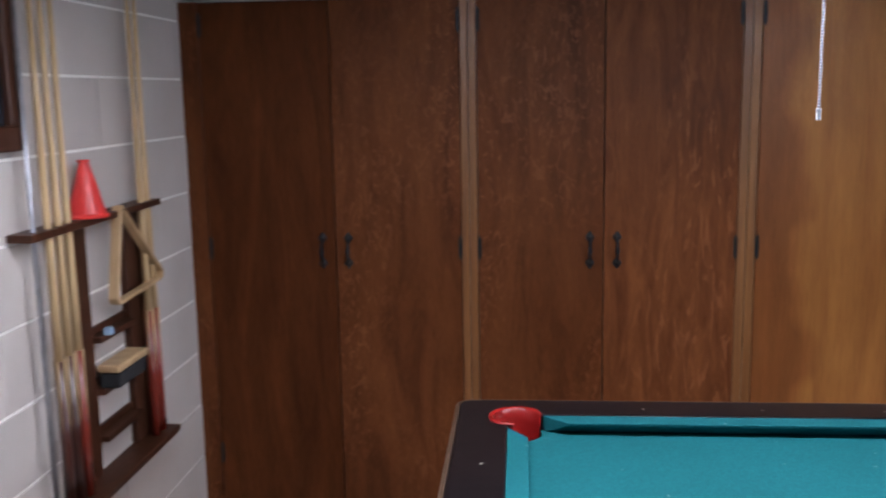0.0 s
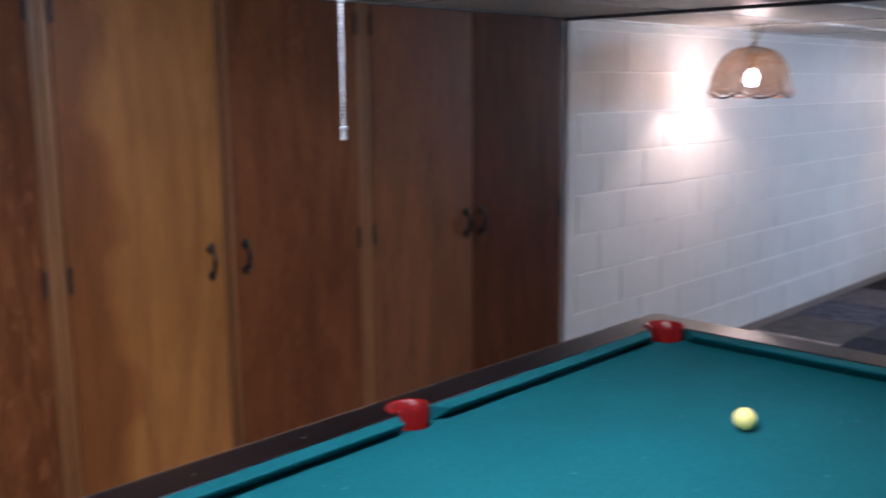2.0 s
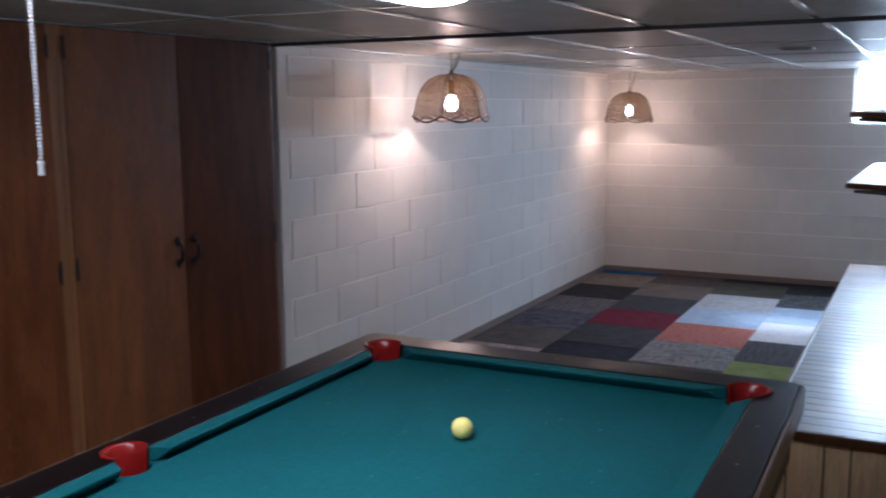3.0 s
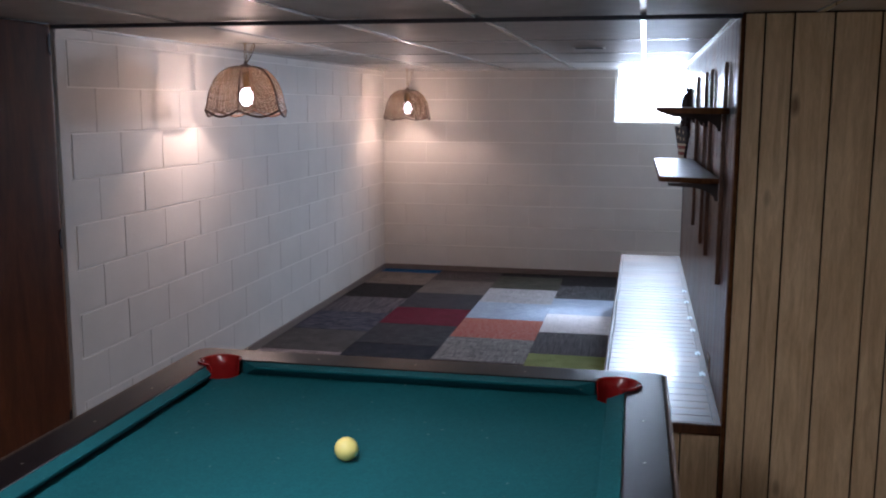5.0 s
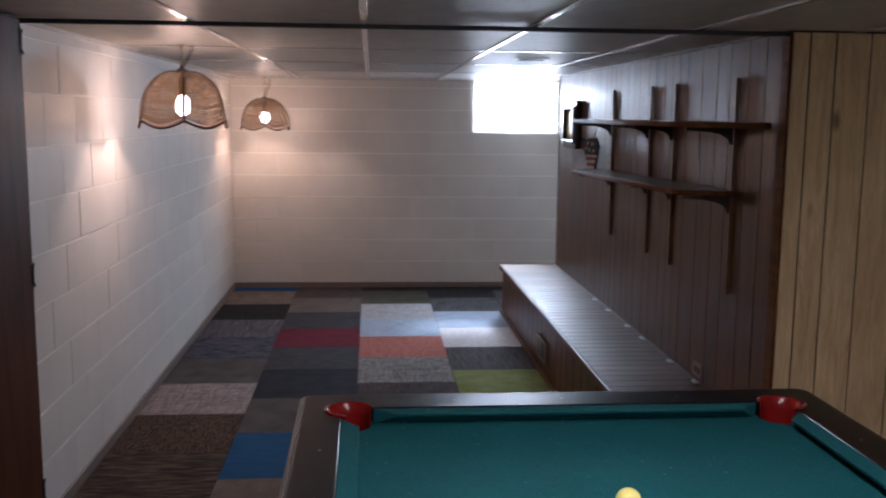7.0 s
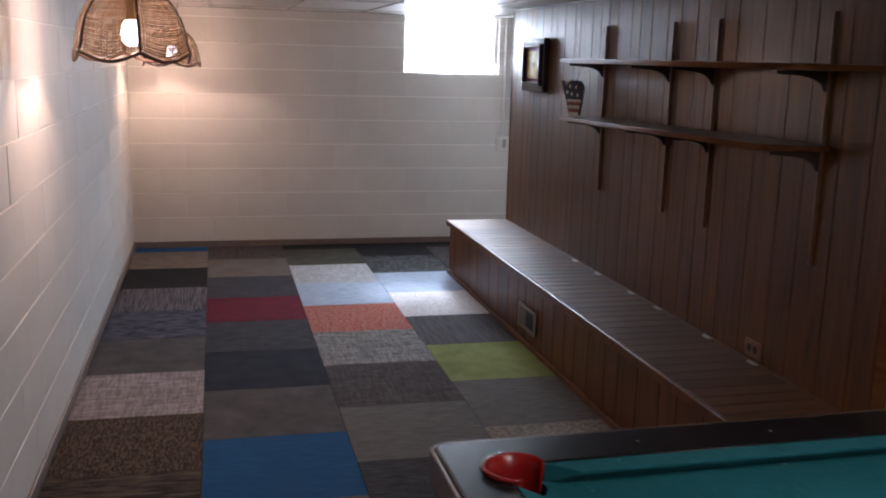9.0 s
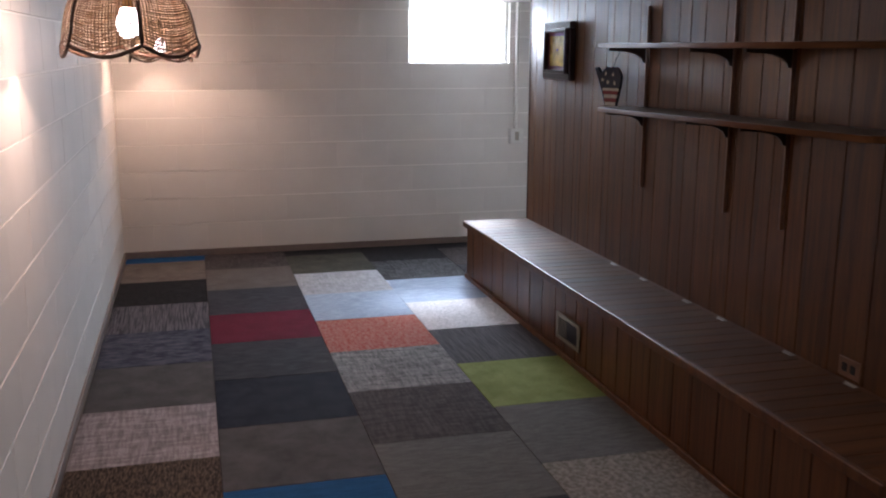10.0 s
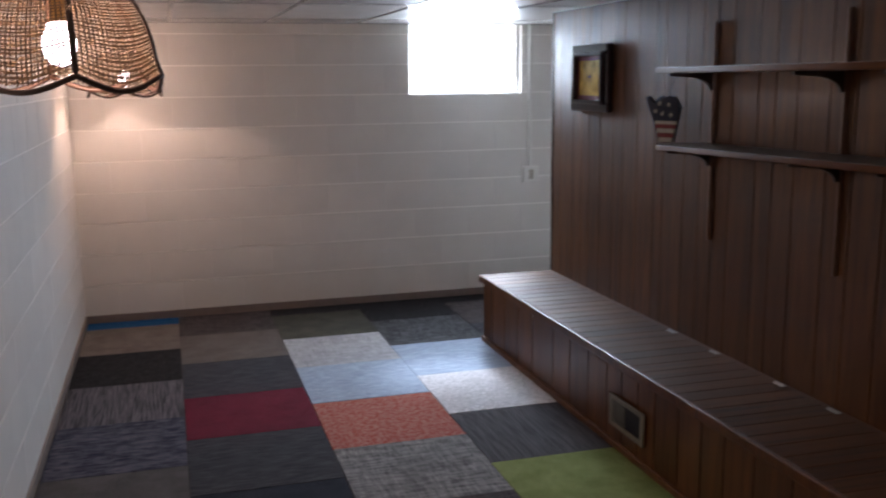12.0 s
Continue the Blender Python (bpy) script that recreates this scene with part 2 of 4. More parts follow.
def felt():
    m, nt, b = mat("green_blue_cloth", 0.9)
    n = noise_tex(nt, coords(nt), 420, 2, 0.6)
    n2 = noise_tex(nt, coords(nt), 3.5, 4, 0.6)
    c = ramp(nt, n.outputs["Fac"], [(0.3, (0.008, 0.085, 0.101)), (0.7, (0.012, 0.120, 0.139))]).outputs[0]
    n3 = noise_tex(nt, coords(nt), 110, 3, 0.7)
    c = mix(nt, 0.6, c, ramp(nt, n3.outputs["Fac"], [(0.36, (0.72, 0.78, 0.78)), (0.62, (1.12, 1.08, 1.06))]).outputs[0], "MULTIPLY")
    spot = noise_tex(nt, coords(nt), 38, 2, 0.5)
    c = mix(nt, ramp(nt, spot.outputs["Fac"], [(0.735, (0, 0, 0)), (0.76, (0.5, 0.5, 0.5))]).outputs[0], c, (0.16, 0.24, 0.24))
    c = mix(nt, 0.5, c, ramp(nt, n2.outputs["Fac"], [(0.35, (0.8, 0.82, 0.8)), (0.65, (1.08, 1.05, 1.05))]).outputs[0], "MULTIPLY")
    nt.links.new(c, b.inputs["Base Color"])
    b.inputs["Sheen Weight"].default_value = 0.0
    b.inputs["Sheen Roughness"].default_value = 0.5
    b.inputs["Specular IOR Level"].default_value = 0.15
    bump(nt, b, n.outputs["Fac"], 0.4, 0.0006)
    return m


M_FELT = felt()

# ---- mesh helpers ----
def box(bm, x0, x1, y0, y1, z0, z1, bev=0.0, seg=1):
    r = bmesh.ops.create_cube(bm, size=1.0)
    vs = r["verts"]
    for v in vs:
        v.co = Vector(((x0 + x1) / 2 + v.co.x * (x1 - x0), (y0 + y1) / 2 + v.co.y * (y1 - y0), (z0 + z1) / 2 + v.co.z * (z1 - z0)))
    if bev:
        es = list({e for v in vs for e in v.link_edges})
        bmesh.ops.bevel(bm, geom=es, offset=bev, segments=seg, affect="EDGES", profile=0.5)
    return bm


def boxbm(*a, **k):
    return box(bmesh.new(), *a, **k)


def part(name, bm, material, parent=None, label="", kind="", smooth=False):
    me = bpy.data.meshes.new(name)
    bm.to_mesh(me)
    bm.free()
    me.materials.append(material)
    if smooth:
        me.shade_smooth()
    ob = new(name, me)
    if parent is not None:
        ob.parent = parent
        w = Matrix.Identity(4)
        p = parent
        while p is not None:
            w = p.matrix_basis @ w
            p = p.parent
        me.transform(w.inverted())
    if label or kind:
        tagged(ob, label, "", "", kind)
    return ob


def thing(name, at, label, category, group="", kind=""):
    e = new(name)
    e.empty_display_size = 0.1
    e.location = at
    return tagged(e, label, category, group, kind)


def lathe(prof, centre, seg=24, cap=True):
    """A turned shape from (radius, height) pairs."""
    bm = bmesh.new()
    rings = []
    for r, z in prof:
        rings.append([bm.verts.new((centre[0] + r * math.cos(2 * math.pi * i / seg), centre[1] + r * math.sin(2 * math.pi * i / seg), centre[2] + z)) for i in range(seg)])
    for a, b in zip(rings, rings[1:]):
        for i in range(seg):
            bm.faces.new((a[i], a[(i + 1) % seg], b[(i + 1) % seg], b[i]))
    if cap:
        bm.faces.new(rings[0][::-1])
        bm.faces.new(rings[-1])
    bmesh.ops.recalc_face_normals(bm, faces=bm.faces)
    return bm


def tube(points, radius, seg=8, bm=None):
    """A round rod through points."""
    bm = bm or bmesh.new()
    pts = [Vector(p) for p in points]
    rings = []
    for i, p in enumerate(pts):
        d = (pts[min(i + 1, len(pts) - 1)] - pts[max(i - 1, 0)]).normalized()
        u = d.cross(Vector((0, 0, 1)) if abs(d.z) < 0.9 else Vector((1, 0, 0))).normalized()
        w = d.cross(u)
        r = radius[i] if isinstance(radius, (list, tuple)) else radius
        rings.append([bm.verts.new(p + (u * math.cos(2 * math.pi * k / seg) + w * math.sin(2 * math.pi * k / seg)) * r) for k in range(seg)])
    for a, b in zip(rings, rings[1:]):
        for k in range(seg):
            bm.faces.new((a[k], a[(k + 1) % seg], b[(k + 1) % seg], b[k]))
    bm.faces.new(rings[0][::-1])
    bm.faces.new(rings[-1])
    return bm


def prism(outline, axis, a, b):
    """A flat outline of (u, v) drawn out along an axis from a to b."""
    bm = bmesh.new()
    def at(u, v, w):
        return {"x": (w, u, v), "y": (u, w, v), "z": (u, v, w)}[axis]
    r0 = [bm.verts.new(at(u, v, a)) for u, v in outline]
    r1 = [bm.verts.new(at(u, v, b)) for u, v in outline]
    n = len(outline)
    for i in range(n):
        bm.faces.new((r0[i], r0[(i + 1) % n], r1[(i + 1) % n], r1[i]))
    bm.faces.new(r0[::-1])
    bm.faces.new(r1)
    bmesh.ops.recalc_face_normals(bm, faces=bm.faces)
    return bm


def plate(loops, z0, z1, bev=0.0):
    """A bmesh of a flat plate with holes: loops of (x, y), the first one the outline."""
    cu = bpy.data.curves.new("plate", "CURVE")
    cu.dimensions, cu.fill_mode = "2D", "BOTH"
    for lp in loops:
        sp = cu.splines.new("POLY")
        sp.points.add(len(lp) - 1)
        for p, (x, y) in zip(sp.points, lp):
            p.co = (x, y, 0, 1)
        sp.use_cyclic_u = True
    cu.extrude = (z1 - z0) / 2 - bev
    cu.bevel_depth, cu.bevel_resolution, cu.offset = bev, 2, -bev
    tmp = bpy.data.objects.new("plate", cu)
    me = bpy.data.meshes.new_from_object(tmp)
    me.transform(Matrix.Translation((0, 0, (z0 + z1) / 2)))
    bm = bmesh.new()
    bm.from_mesh(me)
    bpy.data.objects.remove(tmp)
    bpy.data.meshes.remove(me)
    bpy.data.curves.remove(cu)
    return bm


# ---- structure ----
CEIL = CEIL_Z
XF, YL, XE, YP, XT, XR, YC, YS = 9.0, 3.050, 7.825, 0.222, 3.58, -0.9375, 2.955, -1.9
XN = 3.70

floor = part("floor", boxbm(XR - 0.3, XF + 0.3, YS - 0.3, YL + 0.6, -0.2, -0.008), M_FLOORTILE, None, "cream speckled basement floor under the vinyl tiles", "structure")
tagged(floor, category="floor")
ceiling_bm = boxbm(XR - 0.3, XF + 0.06, YS - 0.3, YL + 0.6, CEIL + 0.012, CEIL + 0.2)
YG = [-1.87 + 0.61 * i for i in range(9)]
XG = [-1.17 + 1.22 * i for i in range(10)]
for i in range(len(XG) - 1):
    for j in range(len(YG) - 1):
        x0, x1, y0, y1 = max(XG[i], XR), min(XG[i + 1], XF), max(YG[j], YS), min(YG[j + 1], YL)
        if x1 - x0 > 0.05 and y1 - y0 > 0.03:
            box(ceiling_bm, x0 + 0.012, x1 - 0.012, y0 + 0.012, y1 - 0.012, CEIL, CEIL + 0.011, 0.002)
ceiling = part("ceiling", ceiling_bm, M_CEIL, None, "suspended ceiling of grey textured panels in a white metal grid", "structure")
tagged(ceiling, category="ceiling")
grid = bmesh.new()
for x in XG[1:]:
    if x < XF:
        box(grid, x - 0.012, x + 0.012, YS, YL, CEIL - 0.004, CEIL + 0.004, 0.001)
for y in YG:
    if YS < y < YL:
        box(grid, XR, XF, y - 0.012, y + 0.012, CEIL - 0.0055, CEIL + 0.004, 0.001)
box(grid, XT, XF, YL - 0.02, YL, CEIL - 0.006, CEIL)
box(grid, XF - 0.02, XF, -1.0, YL, CEIL - 0.0065, CEIL)
box(grid, XT + 0.05, XE, YP, YP + 0.02, CEIL - 0.006, CEIL)
part("ceiling_grid", grid, M_GRID, ceiling, "white metal ceiling grid")
track = part("ceiling_track", boxbm(3.568, 3.598, YP, YL, CEIL - 0.022, CEIL - 0.006, 0.002), M_TRACK, None, "dark metal track fixed across the ceiling", "structure")
tagged(track, category="track")



def block_wall(name, label, origin, along, normal, length, thick, holes=(), phase=0.0, gap=0.0006, pitch=0.2032, face=None):
    """A painted block wall: backing slab(s) with single blocks laid proud of the joints."""
    o, u, n = Vector(origin), Vector(along), Vector(normal)
    def slab(bm, a, b, z0, z1, d0, d1, bev=0.0):
        p, q = o + u * a + n * d0, o + u * b + n * d1
        box(bm, min(p.x, q.x), max(p.x, q.x), min(p.y, q.y), max(p.y, q.y), z0, z1, bev)
    bm = bmesh.new()
    if holes:
        a0, a1, h0, h1 = holes
        for r in ((0, a0, 0, 2.0), (a1, length, 0, 2.0), (a0, a1, 0, h0), (a0, a1, h1, 2.0)):
            if r[1] > r[0] and r[3] > r[2]:
                slab(bm, r[0], r[1], r[2], r[3], -thick, 0)
    else:
        slab(bm, 0, length, 0, 2.0, -thick, 0)
    wall = tagged(part(name, bm, M_MORTAR, None, label, "structure"), category="wall")
    cache, wobble = {}, random.Random(7)
    for k in range(11):
        z = 0.2502 + (k - 2) * pitch
        z0, z1 = max(z, 0.0) + 0.004, min(z + pitch, CEIL + 0.01) - 0.004
        if z1 - z0 < 0.03:
            continue
        s = -0.4064 + phase + (0.2032 if k % 2 else 0)
        while s < length:
            a, b = max(s, 0) + gap, min(s + 0.4064, length) - gap
            if s < 0 and b < 0.12:
                s, b = s + 0.4064, b + 0.4064
            s += 0.4064
            if b - a < 0.02:
                continue
            spans = [(a, b)]
            if holes and z0 < holes[3] - 0.02 and z1 > holes[2] + 0.02:
                spans = [(a, min(b, holes[0])), (max(a, holes[1]), b)]
            for c, d in spans:
                if d - c < 0.02:
                    continue
                key = (round(d - c, 3), round(z1 - z0, 3))
                if key not in cache:
                    bb = bmesh.new()
                    w, h = (d - c) / 2, (z1 - z0) / 2
                    if abs(u.x) > 0.5:
                        box(bb, -w, w, min(0, n.y * 0.0045), max(0, n.y * 0.0045), -h, h, 0.0011)
                    else:
                        box(bb, min(0, n.x * 0.0045), max(0, n.x * 0.0045), -w, w, -h, h, 0.0011)
                    me = bpy.data.meshes.new("block")
                    bb.to_mesh(me)
                    bb.free()
                    me.materials.append(face or M_BLOCK)
                    cache[key] = me
                ob = new("block", cache[key])
                ob.parent = wall
                p = o + u * ((c + d) / 2)
                p = p + n * wobble.uniform(-0.0012, 0.0010)
                ob.location = (p.x, p.y, (z0 + z1) / 2)
    return wall


def simple_wall(name, label, x0, x1, y0, y1, material):
    return tagged(part(name, boxbm(x0, x1, y0, y1, 0, 2.0), material, None, label, "structure"), category="wall")


WIN = (-0.022, 0.818, 1.462, 1.95)
wall_south = simple_wall("wall_south", "tan wood-panelled wall behind the pool table", XR - 0.1, XT, YS - 0.12, YS, M_TAN)
wall_closet = simple_wall("wall_behind_closet", "plain wall behind the built-in closets", XR, 3.56, 3.50, 3.6, M_BLOCK)
wall_nook = simple_wall("wall_nook", "plain painted wall closing the nook by the window", XE - 0.2, XF, -1.12, -1.0, M_BLOCK)
wall_panel = simple_wall("wall_panelled", "wood-framed partition under the dark panelling", XT + 0.06, XE, YP - 0.12, YP - 0.012, M_GROOVE)
wall_tan = simple_wall("wall_tan", "partition faced with knotty tan panelling", XT + 0.012, XT + 0.06, YS, YP - 0.004, M_GROOVE)
wall_core = simple_wall("wall_core", "plain inner wall of the closed room", XE - 0.1, XE, -1.0, YP - 0.12, M_BLOCK)

# window
window = thing("window_1", (XF + 0.1, 0.39, 1.478), "small high basement window glowing with daylight", "window", kind="structure")
wf = bmesh.new()
x0, x1 = XF + 0.05, XF + 0.10
box(wf, x0, x1, WIN[0], WIN[1], WIN[2], WIN[2] + 0.025, 0.003)
box(wf, x0, x1, WIN[0], WIN[0] + 0.025, WIN[2] + 0.025, WIN[3], 0.003)
box(wf, x0, x1, WIN[1] - 0.025, WIN[1], WIN[2] + 0.025, WIN[3], 0.003)
part("window_frame", wf, M_WHITE, window)
pane = part("pane", boxbm(XF + 0.07, XF + 0.076, WIN[0] + 0.02, WIN[1] - 0.02, WIN[2] + 0.02, WIN[3]), M_GLASS, window)
pane.visible_shadow = False
backdrop = part("backdrop", boxbm(XF + 0.8, XF + 0.82, -1.5, 2.2, 0.6, 2.06), glow("daylight_backdrop", (0.9, 0.95, 1.0), 3.0), None, "bright white daylight outside the basement window", "structure")
tagged(backdrop, category="backdrop")

# ---- pool table ----
RX0, RX1, RY0, RY1 = 0.140, 2.790, 0.453, 1.936
LX0, LX1, LY0, LY1 = 0.263, 2.664, 0.564, 1.826
RT, BED = 0.825, 0.785
PR, MR = 0.060, 0.054
pool = thing("pool_table", (1.452, 1.20, 0), "dark-railed pool table with teal cloth and red plastic pockets", "pool table")


def arc(cx, cy, r, a0, a1, n=14):
    return [(cx + r * math.cos(radians(a0 + (a1 - a0) * i / n)), cy + r * math.sin(radians(a0 + (a1 - a0) * i / n))) for i in range(n + 1)]


IN = 0.022
CORNERS = [(LX0 + IN, LY0 + IN, 225), (LX1 - IN, LY0 + IN, 315), (LX1 - IN, LY1 - IN, 45), (LX0 + IN, LY1 - IN, 135)]
MIDX = 1.488
MIDS = [(MIDX, LY0 - 0.015, 270), (MIDX, LY1 + 0.015, 90)]


def table_loop(bed):
    """The line between rails and cloth, with the pocket mouths cut out of the rails (bed False) or of the bed (bed True)."""
    pts = []
    for cx, cy, d in (CORNERS[0], MIDS[0], CORNERS[1], CORNERS[2], MIDS[1], CORNERS[3]):
        mid = d in (270, 90)
        r = MR if mid else PR
        h = 90 + math.degrees(math.asin(0.015 / MR)) if mid else 45 + math.degrees(math.acos(IN / PR))
        pts += arc(cx, cy, r, d - h, (d + h - 360) if bed else (d + h), 20)
    return pts


def rounded(x0, x1, y0, y1, r):
    return arc(x0 + r, y0 + r, r, 180, 270, 5) + arc(x1 - r, y0 + r, r, 270, 360, 5) + arc(x1 - r, y1 - r, r, 0, 90, 5) + arc(x0 + r, y1 - r, r, 90, 180, 5)


part("rail_top", plate([rounded(RX0, RX1, RY0, RY1, 0.03), table_loop(False)], RT - 0.045, RT, 0.006), M_RAIL, pool, "dark brown laminate rail top")
M_RAILEDGE = wood("rail_edge_laminate", (0.055, 0.032, 0.020), (0.11, 0.068, 0.044), 0.35, (1.2, 10, 10), 0.5, 0.3, coat=0.1)
part("rail_edge", plate([rounded(RX0 - 0.011, RX1 + 0.011, RY0 - 0.011, RY1 + 0.011, 0.04), rounded(RX0 - 0.001, RX1 + 0.001, RY0 - 0.001, RY1 + 0.001, 0.03)], RT - 0.075, RT - 0.003, 0.003), M_RAILEDGE, pool, "brown laminate edge band round the rails")
part("bed_cloth", plate([table_loop(True)], BED - 0.03, BED), M_FELT, pool, "teal worsted cloth bed")
ap = plate([rounded(RX0 + 0.02, RX1 - 0.02, RY0 + 0.02, RY1 - 0.02, 0.03), rounded(RX0 + 0.05, RX1 - 0.05, RY0 + 0.05, RY1 - 0.05, 0.02)], 0.60, RT - 0.046)
part("apron", ap, M_DARKWOOD, pool, "dark wood apron under the rails")
part("slate", boxbm(RX0 + 0.12, RX1 - 0.12, RY0 + 0.12, RY1 - 0.12, 0.66, 0.70), M_DARKWOOD, pool, "dark under-frame")
for lx in (RX0 + 0.28, RX1 - 0.28):
    for ly in (RY0 + 0.22, RY1 - 0.22):
        leg = boxbm(lx - 0.07, lx + 0.07, ly - 0.07, ly + 0.07, -0.008, 0.66, 0.01, 2)
        part("leg", leg, M_DARKWOOD, pool, "square dark wood table leg")


def cushion(a0, a1, b0, b1, line, nose, axis):
    """A cushion between back ends a0..a1 and nose ends b0..b1; line and nose lie across it."""
    bm = bmesh.new()
    foot = line + (nose - line) * 0.25
    sec = [(line, RT - 0.002), (nose, RT - 0.004), (nose - (nose - line) * 0.05, RT - 0.012), (foot, BED + 0.001), (line, BED + 0.001)]
    def end(back, front):
        ring = []
        for w, z in sec:
            t = (w - line) / (nose - line)
            s = back + (front - back) * t
            ring.append(bm.verts.new((s, w, z) if axis == "x" else (w, s, z)))
        return ring
    p, q = end(a0, b0), end(a1, b1)
    for i in range(len(sec)):
        bm.faces.new((p[i], p[(i + 1) % len(sec)], q[(i + 1) % len(sec)], q[i]))
    bm.faces.new(p)
    bm.faces.new(q[::-1])
    bmesh.ops.recalc_face_normals(bm, faces=bm.faces)
    bmesh.ops.bevel(bm, geom=[e for e in bm.edges], offset=0.0015, segments=1, affect="EDGES")
    return part("cushion", bm, M_FELT, pool, "teal cloth rail cushion")


NO = 0.048
for line, sgn in ((LY1, -1), (LY0, 1)):
    cushion(LX0 + 0.085, MIDX - 0.055, LX0 + 0.145, MIDX - 0.078, line, line + sgn * NO, "x")
    cushion(MIDX + 0.055, LX1 - 0.085, MIDX + 0.078, LX1 - 0.145, line, line + sgn * NO, "x")
for line, sgn in ((LX0, 1), (LX1, -1)):
    cushion(LY0 + 0.085, LY1 - 0.085, LY0 + 0.145, LY1 - 0.145, line, line + sgn * NO, "y")


def pocket(cx, cy, d, r, spread):
    """A red plastic horseshoe liner with a rolled lip."""
    bm = bmesh.new()
    prof = [(r + 0.011, RT + 0.001), (r + 0.009, RT + 0.0045), (r + 0.004, RT + 0.0055), (r - 0.002, RT + 0.002), (r - 0.004, RT - 0.03), (r - 0.006, BED - 0.045), (r - 0.012, BED - 0.10)]
    rows, n = [], 22
    for i in range(n + 1):
        t = i / n
        a = radians(d - spread + 2 * spread * t)
        taper = 1 - abs(2 * t - 1) ** 6
        row = []
        for k, (rr, z) in enumerate(prof):
            q = r - 0.002 + (rr - r + 0.002) * taper if k < 3 else rr
            row.append(bm.verts.new((cx + q * math.cos(a), cy + q * math.sin(a), z)))
        rows.append(row)
    for p, q in zip(rows, rows[1:]):
        for k in range(len(prof) - 1):
            bm.faces.new((p[k], p[k + 1], q[k + 1], q[k]))
    low = bm.verts.new((cx, cy, BED - 0.125))
    for p, q in zip(rows, rows[1:]):
        bm.faces.new((p[-1], low, q[-1]))
    me_ob = part("pocket_liner", bm, M_RED, pool, "glossy red plastic pocket liner", smooth=True)
    so = me_ob.modifiers.new("thickness", "SOLIDIFY")
    so.thickness, so.offset = 0.003, 0


for cx, cy, d in CORNERS:
    pocket(cx, cy, d, PR - 0.001, 128)
for cx, cy, d in MIDS:
    pocket(cx, cy, d, MR - 0.001, 106)
M_PEARL = plain("pearl_inlay", (0.28, 0.26, 0.22), 0.3)
for y in (LY1 + 0.047, LY0 - 0.05):
    for x in (0.597, 0.887, 1.177, 1.757, 2.047, 2.337):
        part("rail_marker", lathe([(0.0036, 0), (0.0036, 0.0006), (0.0026, 0.0009)], (x, y, RT), 10), M_PEARL, pool)
for x in (RX0 + 0.07, RX1 - 0.065):
    for y in (0.86, 1.20, 1.511):
        part("rail_marker", lathe([(0.0036, 0), (0.0036, 0.0006), (0.0026, 0.0009)], (x, y, RT), 10), M_PEARL, pool)

ball_m, nt, b = mat("ivory_ball", 0.12)
b.inputs["Base Color"].default_value = (1.0, 0.86, 0.27, 1)
b.inputs["Coat Weight"].default_value = 0.5
bb = bmesh.new()
bmesh.ops.create_uvsphere(bb, u_segments=32, v_segments=20, radius=0.0286)
bb.transform(Matrix.Translation((2.022, 1.218, BED + 0.0292)))
tagged(part("cue_ball", bb, ball_m, None, "yellowed ivory cue ball lying on the teal cloth", smooth=True), category="ball")

pool.location.y += 0.0102
pool.rotation_euler = (0, 0, radians(0.45))

